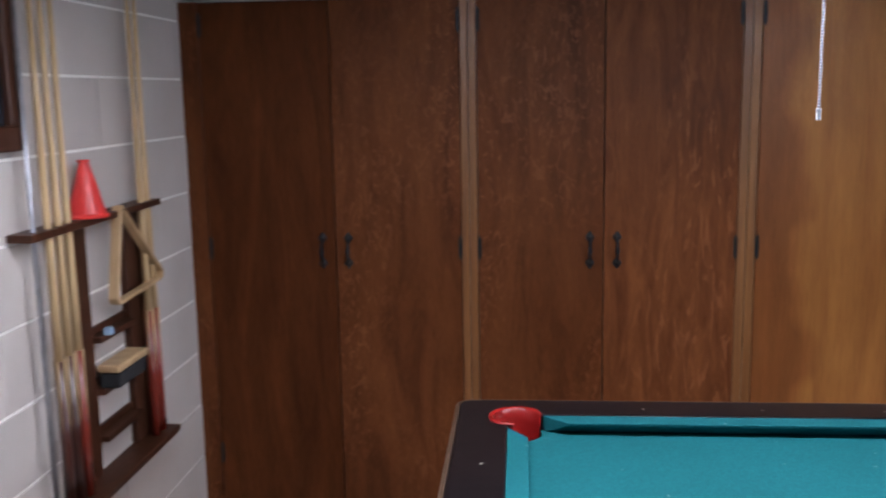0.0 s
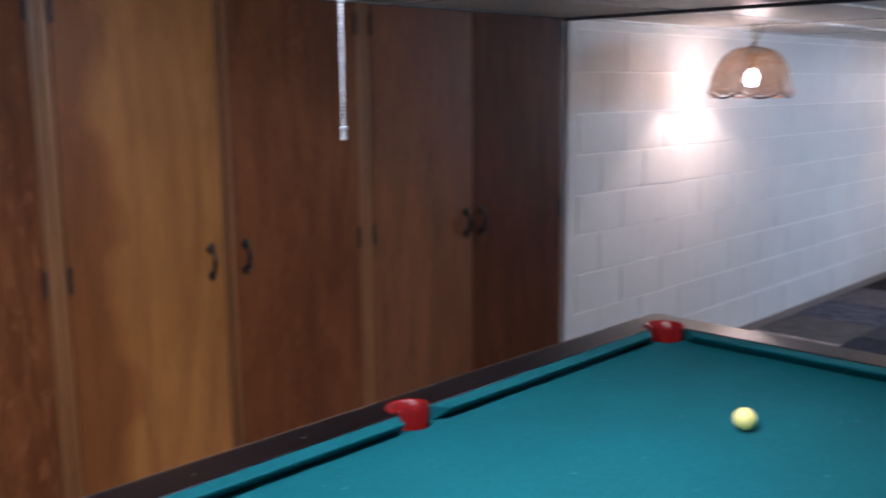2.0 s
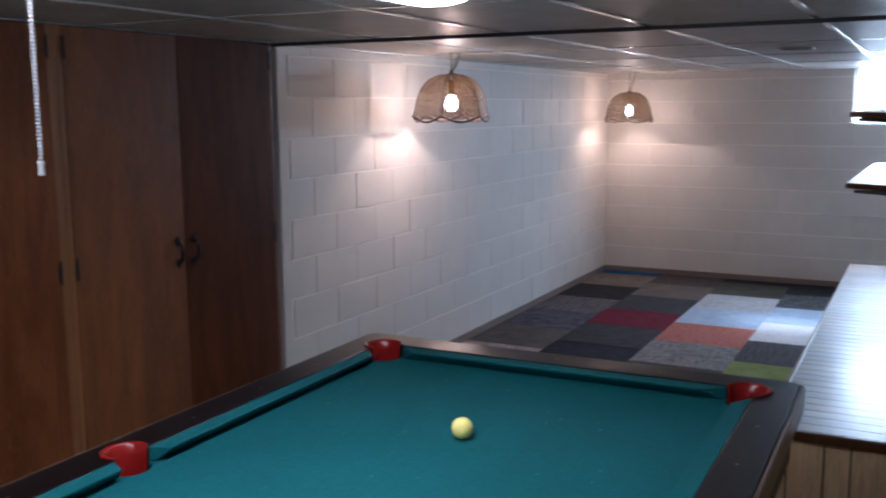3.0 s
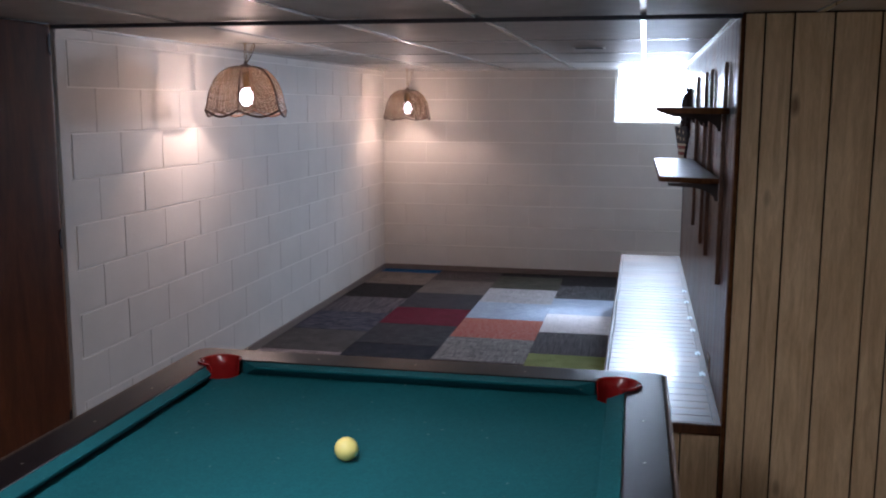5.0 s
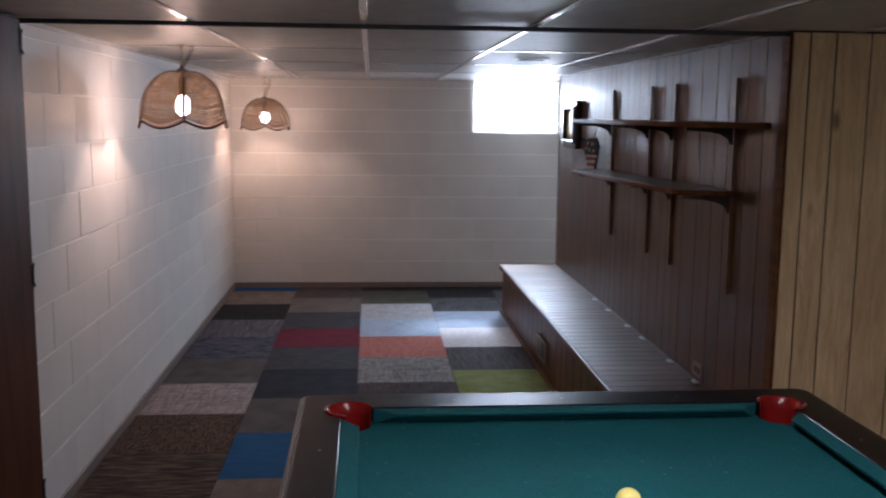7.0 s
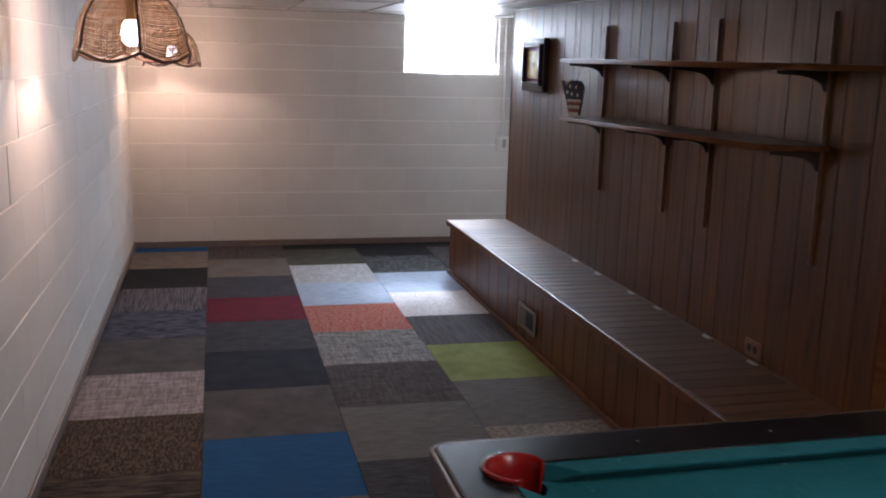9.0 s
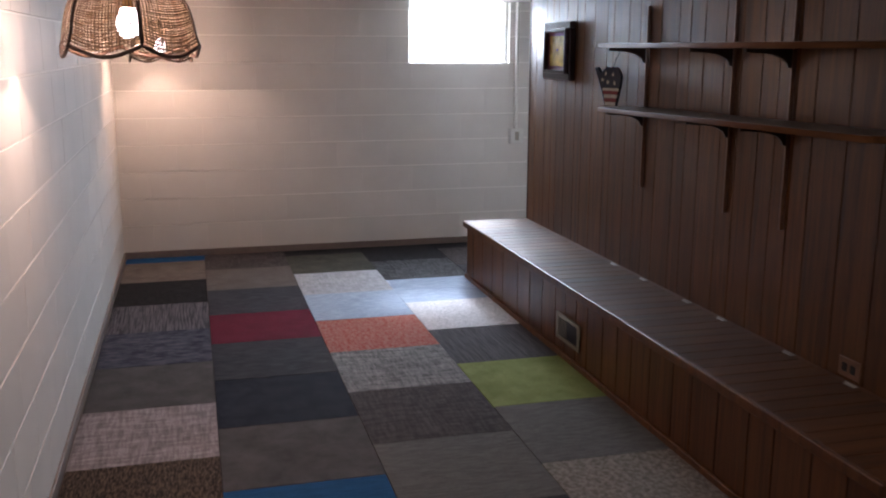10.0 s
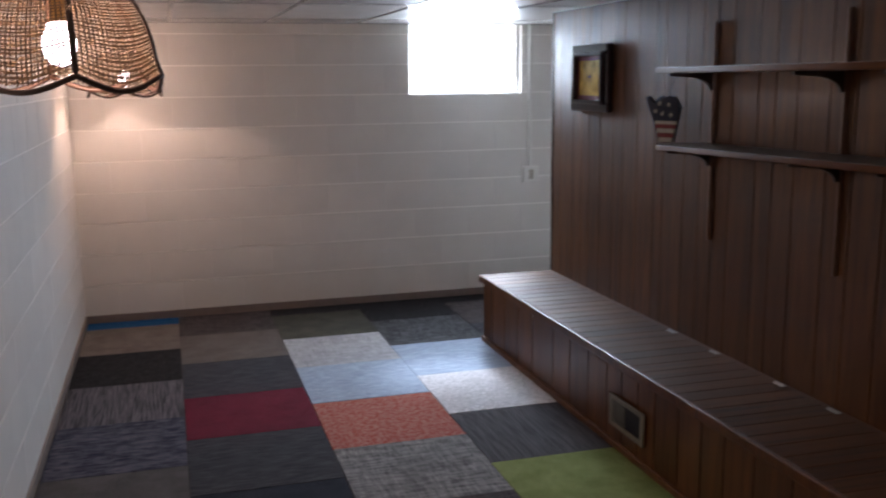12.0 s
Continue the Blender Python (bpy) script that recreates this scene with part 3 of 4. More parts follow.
# ---- closets ----
def wall_closet_unit(x0, x1, stile_l, seams, stile_r, mats, label, spread=0.048):
    """A floor-to-ceiling closet: two doors with handles by the seam and hinges at the outer edges."""
    u = thing("closet", ((x0 + x1) / 2, YC + 0.25, 0), label, "closet", "closets along the wall")
    body = bmesh.new()
    box(body, x0 + 0.001, x0 + 0.019, YC + 0.022, YC + 0.55, -0.008, CEIL - 0.007)
    box(body, x1 - 0.019, x1 - 0.001, YC + 0.022, YC + 0.55, -0.008, CEIL - 0.007)
    box(body, x0 + 0.02, x1 - 0.02, YC + 0.022, YC + 0.55, 0.0, 0.05)
    box(body, x0 + 0.02, x1 - 0.02, YC + 0.022, YC + 0.55, CEIL - 0.03, CEIL - 0.008)
    box(body, x0 + 0.02, x1 - 0.02, YC + 0.53, YC + 0.549, 0.05, CEIL - 0.03)
    part("body", body, M_DARKWOOD, u)
    for a, b2 in (stile_l, stile_r):
        if b2 - a > 0.004:
            part("stile", boxbm(a, b2, YC + 0.022 if b2 > 3.5 else YC - 0.004 if b2 - a > 0.035 else YC + 0.002, YC + 0.02, -0.006, CEIL - 0.008, 0.002), M_DOOR if b2 < -0.5 else M_STILE, u, "brown upright strip")
    a, m, c = stile_l[1] + 0.002, seams, stile_r[0] - 0.002
    # Added dark strip that gives the door gap its shade; no real closet part.
    part("mullion", boxbm(m - 0.025, m + 0.025, YC + 0.021, YC + 0.040, 0.051, CEIL - 0.031), M_GROOVE, u, "added dark backing for the shade in the door gap")
    part("toe_board", boxbm(a, c, YC + 0.004, YC + 0.02, -0.006, 0.055), M_DARKWOOD, u, "dark toe board")
    for (p, q), ma, side in (((a, m - 0.002), mats[0], -1), ((m + 0.002, c), mats[1], 1)):
        door = part("door", boxbm(p, q, YC, YC + 0.019, 0.06, CEIL - 0.014, 0.0015), ma, u, "tall flat plywood closet door")
        hx = m + side * spread
        h = tube([(hx, YC - 0.006, 1.000), (hx, YC - 0.022, 1.015), (hx, YC - 0.030, 1.045), (hx, YC - 0.022, 1.078), (hx, YC - 0.006, 1.093)], [0.006, 0.006, 0.0085, 0.006, 0.006], 8)
        for hz in (1.000, 1.093):
            bm2 = lathe([(0.002, -0.022), (0.008, -0.012), (0.014, -0.006), (0.0155, 0), (0.014, 0.006), (0.008, 0.012), (0.002, 0.022)], (0, 0, 0), 10)
            bm2.transform(Matrix.Translation((hx, YC - 0.005, hz)) @ Matrix.Diagonal((1, 0.45, 1, 1)))
            tmp = bpy.data.meshes.new("tmp")
            bm2.to_mesh(tmp)
            bm2.free()
            h.from_mesh(tmp)
            bpy.data.meshes.remove(tmp)
        part("handle", h, M_IRON, door, "black iron pull handle", smooth=True)
        ex = p + 0.004 if side < 0 else q - 0.004
        for hz in (0.26, 1.055, 1.86):
            hb = boxbm(ex - 0.007, ex + 0.007, YC - 0.004, YC, hz - 0.034, hz + 0.034, 0.001)
            for k in (-1, 1):
                box(hb, ex - 0.004, ex + 0.004, YC - 0.008, YC - 0.003, hz + k * 0.036 - 0.007, hz + k * 0.036 + 0.007, 0.001)
            part("hinge", hb, M_IRON, door, "black iron butt hinge")
    return u


wall_closet_unit(XR, 0.099, (XR, -0.868), -0.393, (0.071, 0.098), (M_DOOR_A, M_DOOR), "dark brown plywood closet with tall doors by the cue rack")
wall_closet_unit(0.099, 1.073, (0.100, 0.128), 0.576, (1.042, 1.072), (M_DOOR, M_DOOR_E), "dark brown plywood wall closet with figured grain")
third = wall_closet_unit(1.073, 2.297, (1.074, 1.104), 1.667, (2.262, 2.296), (M_DOOR_C, M_DOOR_B), "wall closet with one amber door and one brown door", 0.068)
part("astragal", boxbm(1.646, 1.661, YC - 0.008, YC - 0.0005, 0.062, CEIL - 0.016, 0.003), M_STILE, third, "thin amber cover strip")
part("astragal", boxbm(1.672, 1.690, YC - 0.008, YC - 0.0005, 0.062, CEIL - 0.016, 0.003), M_STILE, third, "thin amber cover strip")
wall_closet_unit(2.297, 3.558, (2.298, 2.325), 2.905, (3.520, 3.557), (M_DOOR_D, M_DOOR_A), "brown plywood wall closet beside the white block wall")
part("closet_side", boxbm(3.5585, 3.567, YC + 0.024, 3.45, -0.006, CEIL - 0.008, 0.002), M_DARKWOOD, None, "dark wood end board of the closets", "structure")
part("wall_end", boxbm(XN - 0.012, XN + 0.05, YL + 0.001, 3.5, 0, 1.9499), M_BLOCK, None, "white painted end of the block wall", "structure")
part("wall_corner", boxbm(XN - 0.0125, XN + 0.062, YL - 0.0065, YL + 0.0005, 0.052, CEIL - 0.023, 0.003), M_BLOCK, None, "smooth white painted corner strip of the block wall", "structure")

# ---- dark panelled wall, bench, shelves ----
bench_seams = [7.83, 7.64, 7.44, 7.22, 7.01, 6.73, 6.525, 6.32, 6.126, 5.985, 5.84, 5.70, 5.52, 5.36, 5.215, 5.04, 4.84, 4.69, 4.50, 4.30, 4.15, 3.95, 3.78, 3.645]
seams = [7.83, 7.71, 7.53, 7.41, 7.32, 7.175, 7.02, 6.91, 6.76, 6.585, 6.50, 6.31, 6.18, 6.07, 5.95, 5.77, 5.66, 5.53, 5.35, 5.215, 5.06, 4.94, 4.82, 4.70, 4.50, 4.30, 4.15, 3.95, 3.78, 3.645]
tagged(part("wall_trim", boxbm(XE, XE + 0.012, YP - 0.12, YP + 0.004, 0, CEIL - 0.006), M_DARKWOOD, None, "dark edge trim of the panelled wall", "structure"), category="trim")

bench = thing("storage_bench", (5.72, 0.44, 0), "long low built-in bench of brown varnished planks", "bench")
part("front", boxbm(3.645, XE - 0.02, 0.655, 0.668, -0.006, 0.377), M_GROOVE, bench)
part("base_moulding", boxbm(3.645, XE - 0.02, 0.672, 0.690, -0.006, 0.03, 0.004), M_BENCHF, bench, "brown floor moulding")
part("far_end", boxbm(XE - 0.02, XE - 0.008, YP + 0.004, 0.668, -0.006, 0.377), M_BENCHF, bench)
part("near_end", boxbm(3.632, 3.644, YP + 0.004, 0.660, -0.006, 0.377), M_GROOVE, bench)
part("nosing", boxbm(3.612, XE + 0.003, 0.678, 0.698, 0.362, 0.404, 0.006, 2), M_BENCHF, bench, "worn rounded front edge of the bench top")
part("end_nosing", boxbm(3.602, 3.624, YP + 0.002, 0.677, 0.362, 0.404, 0.006, 2), M_BENCHF, bench)
part("back_strip", boxbm(3.627, XE, YP + 0.002, YP + 0.030, 0.377, 0.4005, 0.001), M_BENCHF, bench)
part("top_base", boxbm(3.627, XE, YP + 0.030, 0.677, 0.378, 0.386), M_GROOVE, bench)
for x in (6.312, 5.953, 5.50, 5.19, 4.692, 4.32):
    hb = boxbm(x - 0.028, x + 0.028, 0.240, 0.266, 0.4022, 0.4040, 0.0005)
    q = tube([(x - 0.03, 0.2525, 0.4055), (x + 0.03, 0.2525, 0.4055)], 0.004, 8, hb)
    part("hinge", q, M_CHROME, bench, "small chrome hinge")
vent = part("vent", plate([[(5.765, 0.095), (6.065, 0.095), (6.065, 0.235), (5.765, 0.235)], [(5.79, 0.115), (6.04, 0.115), (6.04, 0.215), (5.79, 0.215)]], 0, 0.008, 0.001), plain("grey_vent_metal", (0.20, 0.19, 0.15), 0.45, 0.3), bench, "grey metal heating vent frame")
vent.data.transform(Matrix.Translation((5.72, 0.44, 0)))
vent.data.transform(Matrix(((1, 0, 0, 0), (0, 0, 1, 0.6815), (0, 1, 0, 0), (0, 0, 0, 1))))
vent.data.transform(Matrix.Translation((-5.72, -0.44, 0)))
part("louvre", boxbm(5.79, 6.04, 0.6825, 0.6835, 0.115, 0.215), M_IRON, bench, "dark vent opening")
for i in range(7):
    z = 0.122 + i * 0.0145
    part("vent_slat", boxbm(5.93, 6.04, 0.684, 0.687, z, z + 0.006), bpy.data.materials["grey_vent_metal"], bench)


def shelf(z, x0, x1, run, end, label):
    s = thing("wall_shelf", ((x0 + x1) / 2, YP, z), label, "shelf", "shelves on the panelled wall")
    out = [(x0, YP + 0.024), (x1, YP + 0.024), (x1, YP + 0.235), (x1 - 0.03, YP + 0.262), (x0 + run + 0.03, YP + 0.262), (x0 + run, YP + 0.252), (x0, YP + end)]
    part("board", plate([out], z - 0.022, z, 0.002), M_SHELF, s, "varnished wooden shelf board")
    mx, my = (x0 + x1) / 2, YP + 0.143
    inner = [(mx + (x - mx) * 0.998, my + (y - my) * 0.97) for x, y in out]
    # Thin sheet over the board: dust plus glare painted into its pale colour.
    part("top_surface", plate([inner], z + 0.0002, z + 0.0012), M_DUST_GLARE, s, "dusty worn top surface, paled for window glare")
    for x in STAND:
        if x0 - 0.05 < x < x1 + 0.05:
            cur = [(YP + 0.022, z - 0.024), (YP + 0.225, z - 0.024), (YP + 0.225, z - 0.036)]
            for i in range(9):
                a = radians(90 + 90 * i / 8)
                cur.append((YP + 0.16 + 0.125 * math.cos(a), z - 0.094 + 0.054 * math.sin(a)))
            cur.append((YP + 0.022, z - 0.098))
            part("bracket", prism(cur, "x", x - 0.006, x + 0.006), M_BRACKET, s, "dark curved shelf bracket")
    return s


STAND = (6.07, 5.26, 4.84, 4.04)
shelf(1.610, 3.65, 6.15, 0.43, 0.12, "long varnished upper wall shelf on dark brackets, empty")
sagging = shelf(1.307, 3.98, 6.13, 0.10, 0.10, "long varnished lower wall shelf on dark brackets, dusty and empty")
sagging.rotation_euler = (0, radians(0.9), 0)
for x in STAND:
    st = boxbm(x - 0.007, x + 0.007, YP + 0.001, YP + 0.018, 0.875, 1.795, 0.002)
    for k in range(18):
        box(st, x - 0.003, x + 0.003, YP + 0.018, YP + 0.019, 0.90 + k * 0.05, 0.925 + k * 0.05)
    tagged(part("shelf_standard", st, M_STANDARD, None, "narrow brown slotted shelf standard screwed to the panelling"), category="shelf standard", group="shelf standards")

# picture on the panelled wall
pic = thing("framed_picture", (7.25, YP, 1.58), "small golden picture in a deep dark frame on panelling", "picture")
def frame_y(x0, x1, z0, z1, w, y0, y1, bev):
    bm = bmesh.new()
    box(bm, x0, x1, y0, y1, z1 - w, z1, bev)
    box(bm, x0, x1, y0, y1, z0, z0 + w, bev)
    box(bm, x0, x0 + w, y0, y1, z0 + w, z1 - w, bev)
    box(bm, x1 - w, x1, y0, y1, z0 + w, z1 - w, bev)
    return bm
PX0, PX1, PZ0, PZ1 = 7.030, 7.475, 1.390, 1.745
M_BLACKGLOSS = plain("black_gloss_frame", (0.03, 0.018, 0.02), 0.15, 0, 0.1)
part("outer_frame", frame_y(PX0, PX1, PZ0, PZ1, 0.045, YP + 0.001, YP + 0.042, 0.006), M_BLACKGLOSS, pic, "glossy dark outer frame")
part("inner_frame", frame_y(PX0 + 0.04, PX1 - 0.04, PZ0 + 0.04, PZ1 - 0.04, 0.022, YP + 0.010, YP + 0.058, 0.004), M_BLACKGLOSS, pic, "raised inner frame")
part("mat_board", boxbm(PX0 + 0.06, PX1 - 0.06, YP + 0.008, YP + 0.030, PZ0 + 0.06, PZ1 - 0.06), plain("wine_red_mat", (0.11, 0.012, 0.014), 0.6), pic, "dark wine-red mat")
gold_m = plain("golden_print", (0.52, 0.36, 0.07), 0.16, 0, 0.45, 16)
part("print", boxbm(PX0 + 0.095, PX1 - 0.095, YP + 0.030, YP + 0.033, PZ0 + 0.085, PZ1 - 0.085), gold_m, pic, "golden yellow print with a small dark mark")
part("print_mark", boxbm(7.24, 7.265, YP + 0.033, YP + 0.0345, 1.568, 1.582), M_IRON, pic)

# flag patterned glove ornament
glove = thing("flag_ornament", (6.42, YP, 1.30), "hanging wooden ornament painted with cream stars and red stripes", "wall ornament")
out = [(6.345, 1.295), (6.435, 1.295), (6.465, 1.37), (6.51, 1.455), (6.53, 1.495), (6.505, 1.497), (6.47, 1.465), (6.455, 1.485), (6.425, 1.50), (6.40, 1.492), (6.375, 1.50), (6.345, 1.497), (6.325, 1.48), (6.305, 1.45), (6.315, 1.40)]
M_NAVY = plain("navy_paint", (0.006, 0.009, 0.026), 0.6)
part("ornament_body", prism([(x - 0.04, z) for x, z in out], "y", YP + 0.09, YP + 0.105), M_NAVY, glove, "navy blue painted board")
M_CREAM = plain("cream_paint", (0.42, 0.38, 0.32), 0.6)
M_DKRED = plain("dark_red_paint", (0.17, 0.014, 0.016), 0.5)
for k, z in enumerate((1.295, 1.315, 1.335, 1.355, 1.372)):
    w = 0.043 + 0.006 * k
    part("stripe", boxbm(6.35 - w, 6.35 + w, YP + 0.105, YP + 0.107, z, z + (0.019 if k < 4 else 0.016)), M_DKRED if k % 2 else M_CREAM, glove, "dark red stripe" if k % 2 else "cream stripe")
for sx, sz in ((6.32, 1.415), (6.375, 1.42), (6.335, 1.46), (6.395, 1.465), (6.42, 1.43)):
    star = []
    for i in range(10):
        r = 0.013 if i % 2 == 0 else 0.0055
        star.append((sx + r * math.sin(i * math.pi / 5), sz + r * math.cos(i * math.pi / 5)))
    part("star", prism(star, "y", YP + 0.105, YP + 0.107), M_CREAM, glove, "cream star")
part("hanging_wire", tube([(6.34, YP + 0.098, 1.498), (6.36, YP + 0.06, 1.54), (6.37, YP + 0.02, 1.585), (6.37, YP + 0.002, 1.585)], 0.0016, 6), M_IRON, glove, "thin dark hanging wire")

glove.location = (6.43, YP + 0.012, 1.288)
glove.scale = (0.84, 1, 1)
glove.rotation_euler = (0, 0, radians(24))

# outlets
def outlet_y(x, z, label):
    o = thing("outlet", (x, YP, z), label, "outlet")
    part("plate", boxbm(x - 0.058, x + 0.058, YP + 0.0005, YP + 0.006, z - 0.036, z + 0.036, 0.002), plain("brown_outlet_plate", (0.16, 0.075, 0.04), 0.4), o, "brown cover plate")
    for dx in (-0.022, 0.022):
        part("socket", boxbm(x + dx - 0.014, x + dx + 0.014, YP + 0.006, YP + 0.008, z - 0.016, z + 0.016, 0.001), M_IRON, o, "dark socket face")
outlet_y(4.37, 0.447, "brown double outlet in the panelled wall above the bench")
ob_ = thing("outlet_box", (XF, -0.083, 0.876), "white surface outlet box with thin conduit on block wall", "outlet")
part("box", boxbm(XF - 0.050, XF - 0.0045, -0.142, -0.024, 0.818, 0.935, 0.006, 2), M_WHITE, ob_, "white box")
part("socket", boxbm(XF - 0.053, XF - 0.050, -0.100, -0.066, 0.842, 0.912, 0.001), M_CREAM, ob_, "socket face")
part("conduit", tube([(XF - 0.026, -0.078, 0.936), (XF - 0.026, -0.078, CEIL - 0.007)], 0.016, 10), M_WHITE, ob_, "thin white conduit up to the ceiling")

# ---- pendant lamps ----
def translucent(m, share):
    """Let part of the light that meets a thin strand shine through it."""
    nt = m.node_tree
    b, out = nt.nodes["Principled BSDF"], nt.nodes["Material Output"]
    tr = nt.nodes.new("ShaderNodeBsdfTranslucent")
    nt.links.new(b.inputs["Base Color"].links[0].from_socket, tr.inputs["Color"])
    mx = nt.nodes.new("ShaderNodeMixShader")
    mx.inputs[0].default_value = share
    nt.links.new(b.outputs[0], mx.inputs[1])
    nt.links.new(tr.outputs[0], mx.inputs[2])
    nt.links.new(mx.outputs[0], out.inputs["Surface"])


M_CANE = wood("woven_cane", (0.031, 0.019, 0.010), (0.118, 0.074, 0.038), 0.42, (40, 40, 40), 0.5, 0.3)
M_CANED = wood("woven_cane_upright", (0.020, 0.012, 0.008), (0.070, 0.044, 0.026), 0.45, (40, 40, 40), 0.5, 0.3)
translucent(M_CANE, 0.22)
M_RIB = plain("dark_cane_binding", (0.045, 0.020, 0.012), 0.5)
M_BRASS = plain("aged_brass", (0.30, 0.20, 0.08), 0.35, 0.9)
M_BULB = glow("lit_bulb", (0.95, 0.82, 0.92), 10.0)


def dome(a, t, rib_deg, n, R):
    """A point of the scalloped dome: a the angle, t from 0 at the crown to 1 at the rim."""
    step = 2 * math.pi / n
    ph = (a - radians(rib_deg)) % step / step
    bulge = math.sin(math.pi * ph)
    th = t * radians(88)
    r = R * (0.10 + 0.90 * math.sin(th) ** 0.85) * (1.0 - 0.045 * bulge * t)
    if t > 0.93:
        r += (t - 0.93) * 0.16 * (1 - bulge) ** 2
    z = 0.235 * math.cos(th) ** 0.95 if t < 0.999 else 0.0
    z -= 0.034 * bulge * t ** 3
    return r, z


def shade_lamp(x, y, zrim, rib_deg, label):
    L = thing("pendant_lamp", (x, y, CEIL), label, "pendant lamp", "woven pendant lamps")
    n, R = 6, 0.215
    sh = tagged(new("shade"), "six-panelled scalloped woven cane shade")
    sh.parent = L
    def pt(a, t, off=0.0):
        r, z = dome(a, t, rib_deg, n, R)
        return (x + (r + off) * math.cos(a), y + (r + off) * math.sin(a), zrim + z)
    for k in range(n):
        bm = bmesh.new()
        a0, a1 = radians(rib_deg + 60 * k), radians(rib_deg + 60 * (k + 1))
        nv, nh, w = 20, 44, 0.0016
        up = bmesh.new()
        for i in range(nv):
            am = a0 + (a1 - a0) * (i + 0.5 + random.uniform(-0.10, 0.10)) / nv
            w = random.uniform(0.0013, 0.0021)
            prev = None
            for s in range(15):
                t = 0.04 + 0.955 * s / 14
                r, _ = dome(am, t, rib_deg, n, R)
                dw = min(w * 0.95, 0.28 * r * (a1 - a0) / nv) / max(r, 0.02)
                q = (up.verts.new(pt(am - dw, t, 0.0012)), up.verts.new(pt(am + dw, t, 0.0012)))
                if prev:
                    up.faces.new((prev[0], prev[1], q[1], q[0]))
                prev = q
        part("cane_webbing", up, M_CANED, sh, "dark upright cane strands", kind="stuff")
        for j in range(nh):
            t = 0.06 + 0.93 * (j + 0.5 + random.uniform(-0.16, 0.16)) / nh
            hw = random.uniform(0.0032, 0.0062)
            prev = None
            for s in range(9):
                a = a0 + (a1 - a0) * s / 8
                q = (bm.verts.new(pt(a, max(0.0, t - hw), 0.0012 * math.sin(s * 9 + j))), bm.verts.new(pt(a, min(1.0, t + hw), 0.0012 * math.sin(s * 9 + j))))
                if prev:
                    bm.faces.new((prev[0], prev[1], q[1], q[0]))
                prev = q
        part("cane_panel", bm, M_CANE, sh, "woven cane panel", kind="stuff")
        part("rib", tube([pt(a0, 0.04 + 0.96 * s / 14, 0.002) for s in range(15)], 0.0045, 8), M_RIB, sh, "dark bound rib", smooth=True)
        part("rim_binding", tube([pt(a0 + (a1 - a0) * s / 12, 1.0, 0.001) for s in range(13)], 0.0064, 8), M_RIB, sh, "dark scalloped rim binding", smooth=True)
    part("crown_cap", lathe([(0.032, 0.0), (0.030, 0.012), (0.010, 0.022), (0.006, 0.034)], (x, y, zrim + 0.228), 20), M_RIB, L, "small dark cap")
    part("socket", lathe([(0.017, 0.085), (0.017, 0.012), (0.020, 0.0)], (x, y, zrim + 0.120), 16), M_BRASS, L, "brass lamp socket", smooth=True)
    fil = new("lamp_light", bpy.data.lights.new("lamp_light", "POINT"))
    fil.data.energy, fil.data.color, fil.data.shadow_soft_size = BULB_W, (1.0, 0.69, 0.53), 0.022
    fil.parent, fil.location = L, (0, 0, zrim + 0.072 - CEIL)
    bulb = part("bulb", lathe([(0.002, -0.066), (0.018, -0.062), (0.031, -0.048), (0.0375, -0.026), (0.036, -0.004), (0.027, 0.020), (0.0165, 0.036), (0.0150, 0.046)], (x, y, zrim + 0.088), 20), M_BULB, L, "lit clear-white bulb", smooth=True)
    bulb.visible_shadow = False
    top = zrim + 0.262
    for k, (dx, dy) in enumerate(((0.0, 0.0), (0.0, -0.05))):
        cb, m = bmesh.new(), 7
        p0, p1 = Vector((x, y, top - 0.01)), Vector((x + dx, y + dy, CEIL - 0.012))
        for i in range(m):
            c = p0.lerp(p1, (i + 0.5) / m)
            hl = (p1 - p0).length / m * 0.62
            pts = []
            for s in range(11):
                a = 2 * math.pi * s / 10
                side = 0.0075 * math.cos(a)
                pts.append((c.x + (side if i % 2 else 0), c.y + (0 if i % 2 else side), c.z + hl * math.sin(a)))
            tube(pts, 0.0016, 6, cb)
        part("chain", cb, M_BRASS, L, "aged brass chain")
    part("ceiling_hook", lathe([(0.0025, -0.02), (0.003, -0.006), (0.016, -0.004), (0.016, 0.0)], (x, y, CEIL - 0.002), 14), M_BRASS, L, "small brass hook")
    part("cord", tube([(x + 0.004, y, top - 0.02), (x + 0.012, y - 0.03, top + 0.03), (x + 0.008, y - 0.055, CEIL - 0.02), (x, y - 0.05, CEIL - 0.004)], 0.0022, 6), M_RIB, L, "thin brown cord")
    return L


shade_lamp(4.850, 2.677, 1.588, 72, "lit woven cane pendant lamp with scalloped rim near block wall")
shade_lamp(8.482, 2.682, 1.520, 66, "lit woven cane pendant lamp hanging in a block wall corner")

# ---- ceiling light over the table ----
fx = thing("ceiling_light", (0.78, 1.25, CEIL), "lit white fluorescent ceiling light over the pool table", "ceiling light")
part("housing", boxbm(-0.43, 1.99, 1.15, 1.36, CEIL - 0.030, CEIL - 0.0062, 0.003), M_WHITE, fx, "white metal housing")
dif = prism([(1.155, CEIL - 0.031), (1.355, CEIL - 0.031), (1.348, CEIL - 0.048), (1.325, CEIL - 0.062), (1.285, CEIL - 0.068), (1.225, CEIL - 0.068), (1.185, CEIL - 0.062), (1.162, CEIL - 0.048)], "x", -0.41, 1.97)
part("diffuser", dif, glow("lit_diffuser", (1.0, 0.98, 1.0), FLUO), fx, "glowing wrap-round diffuser")
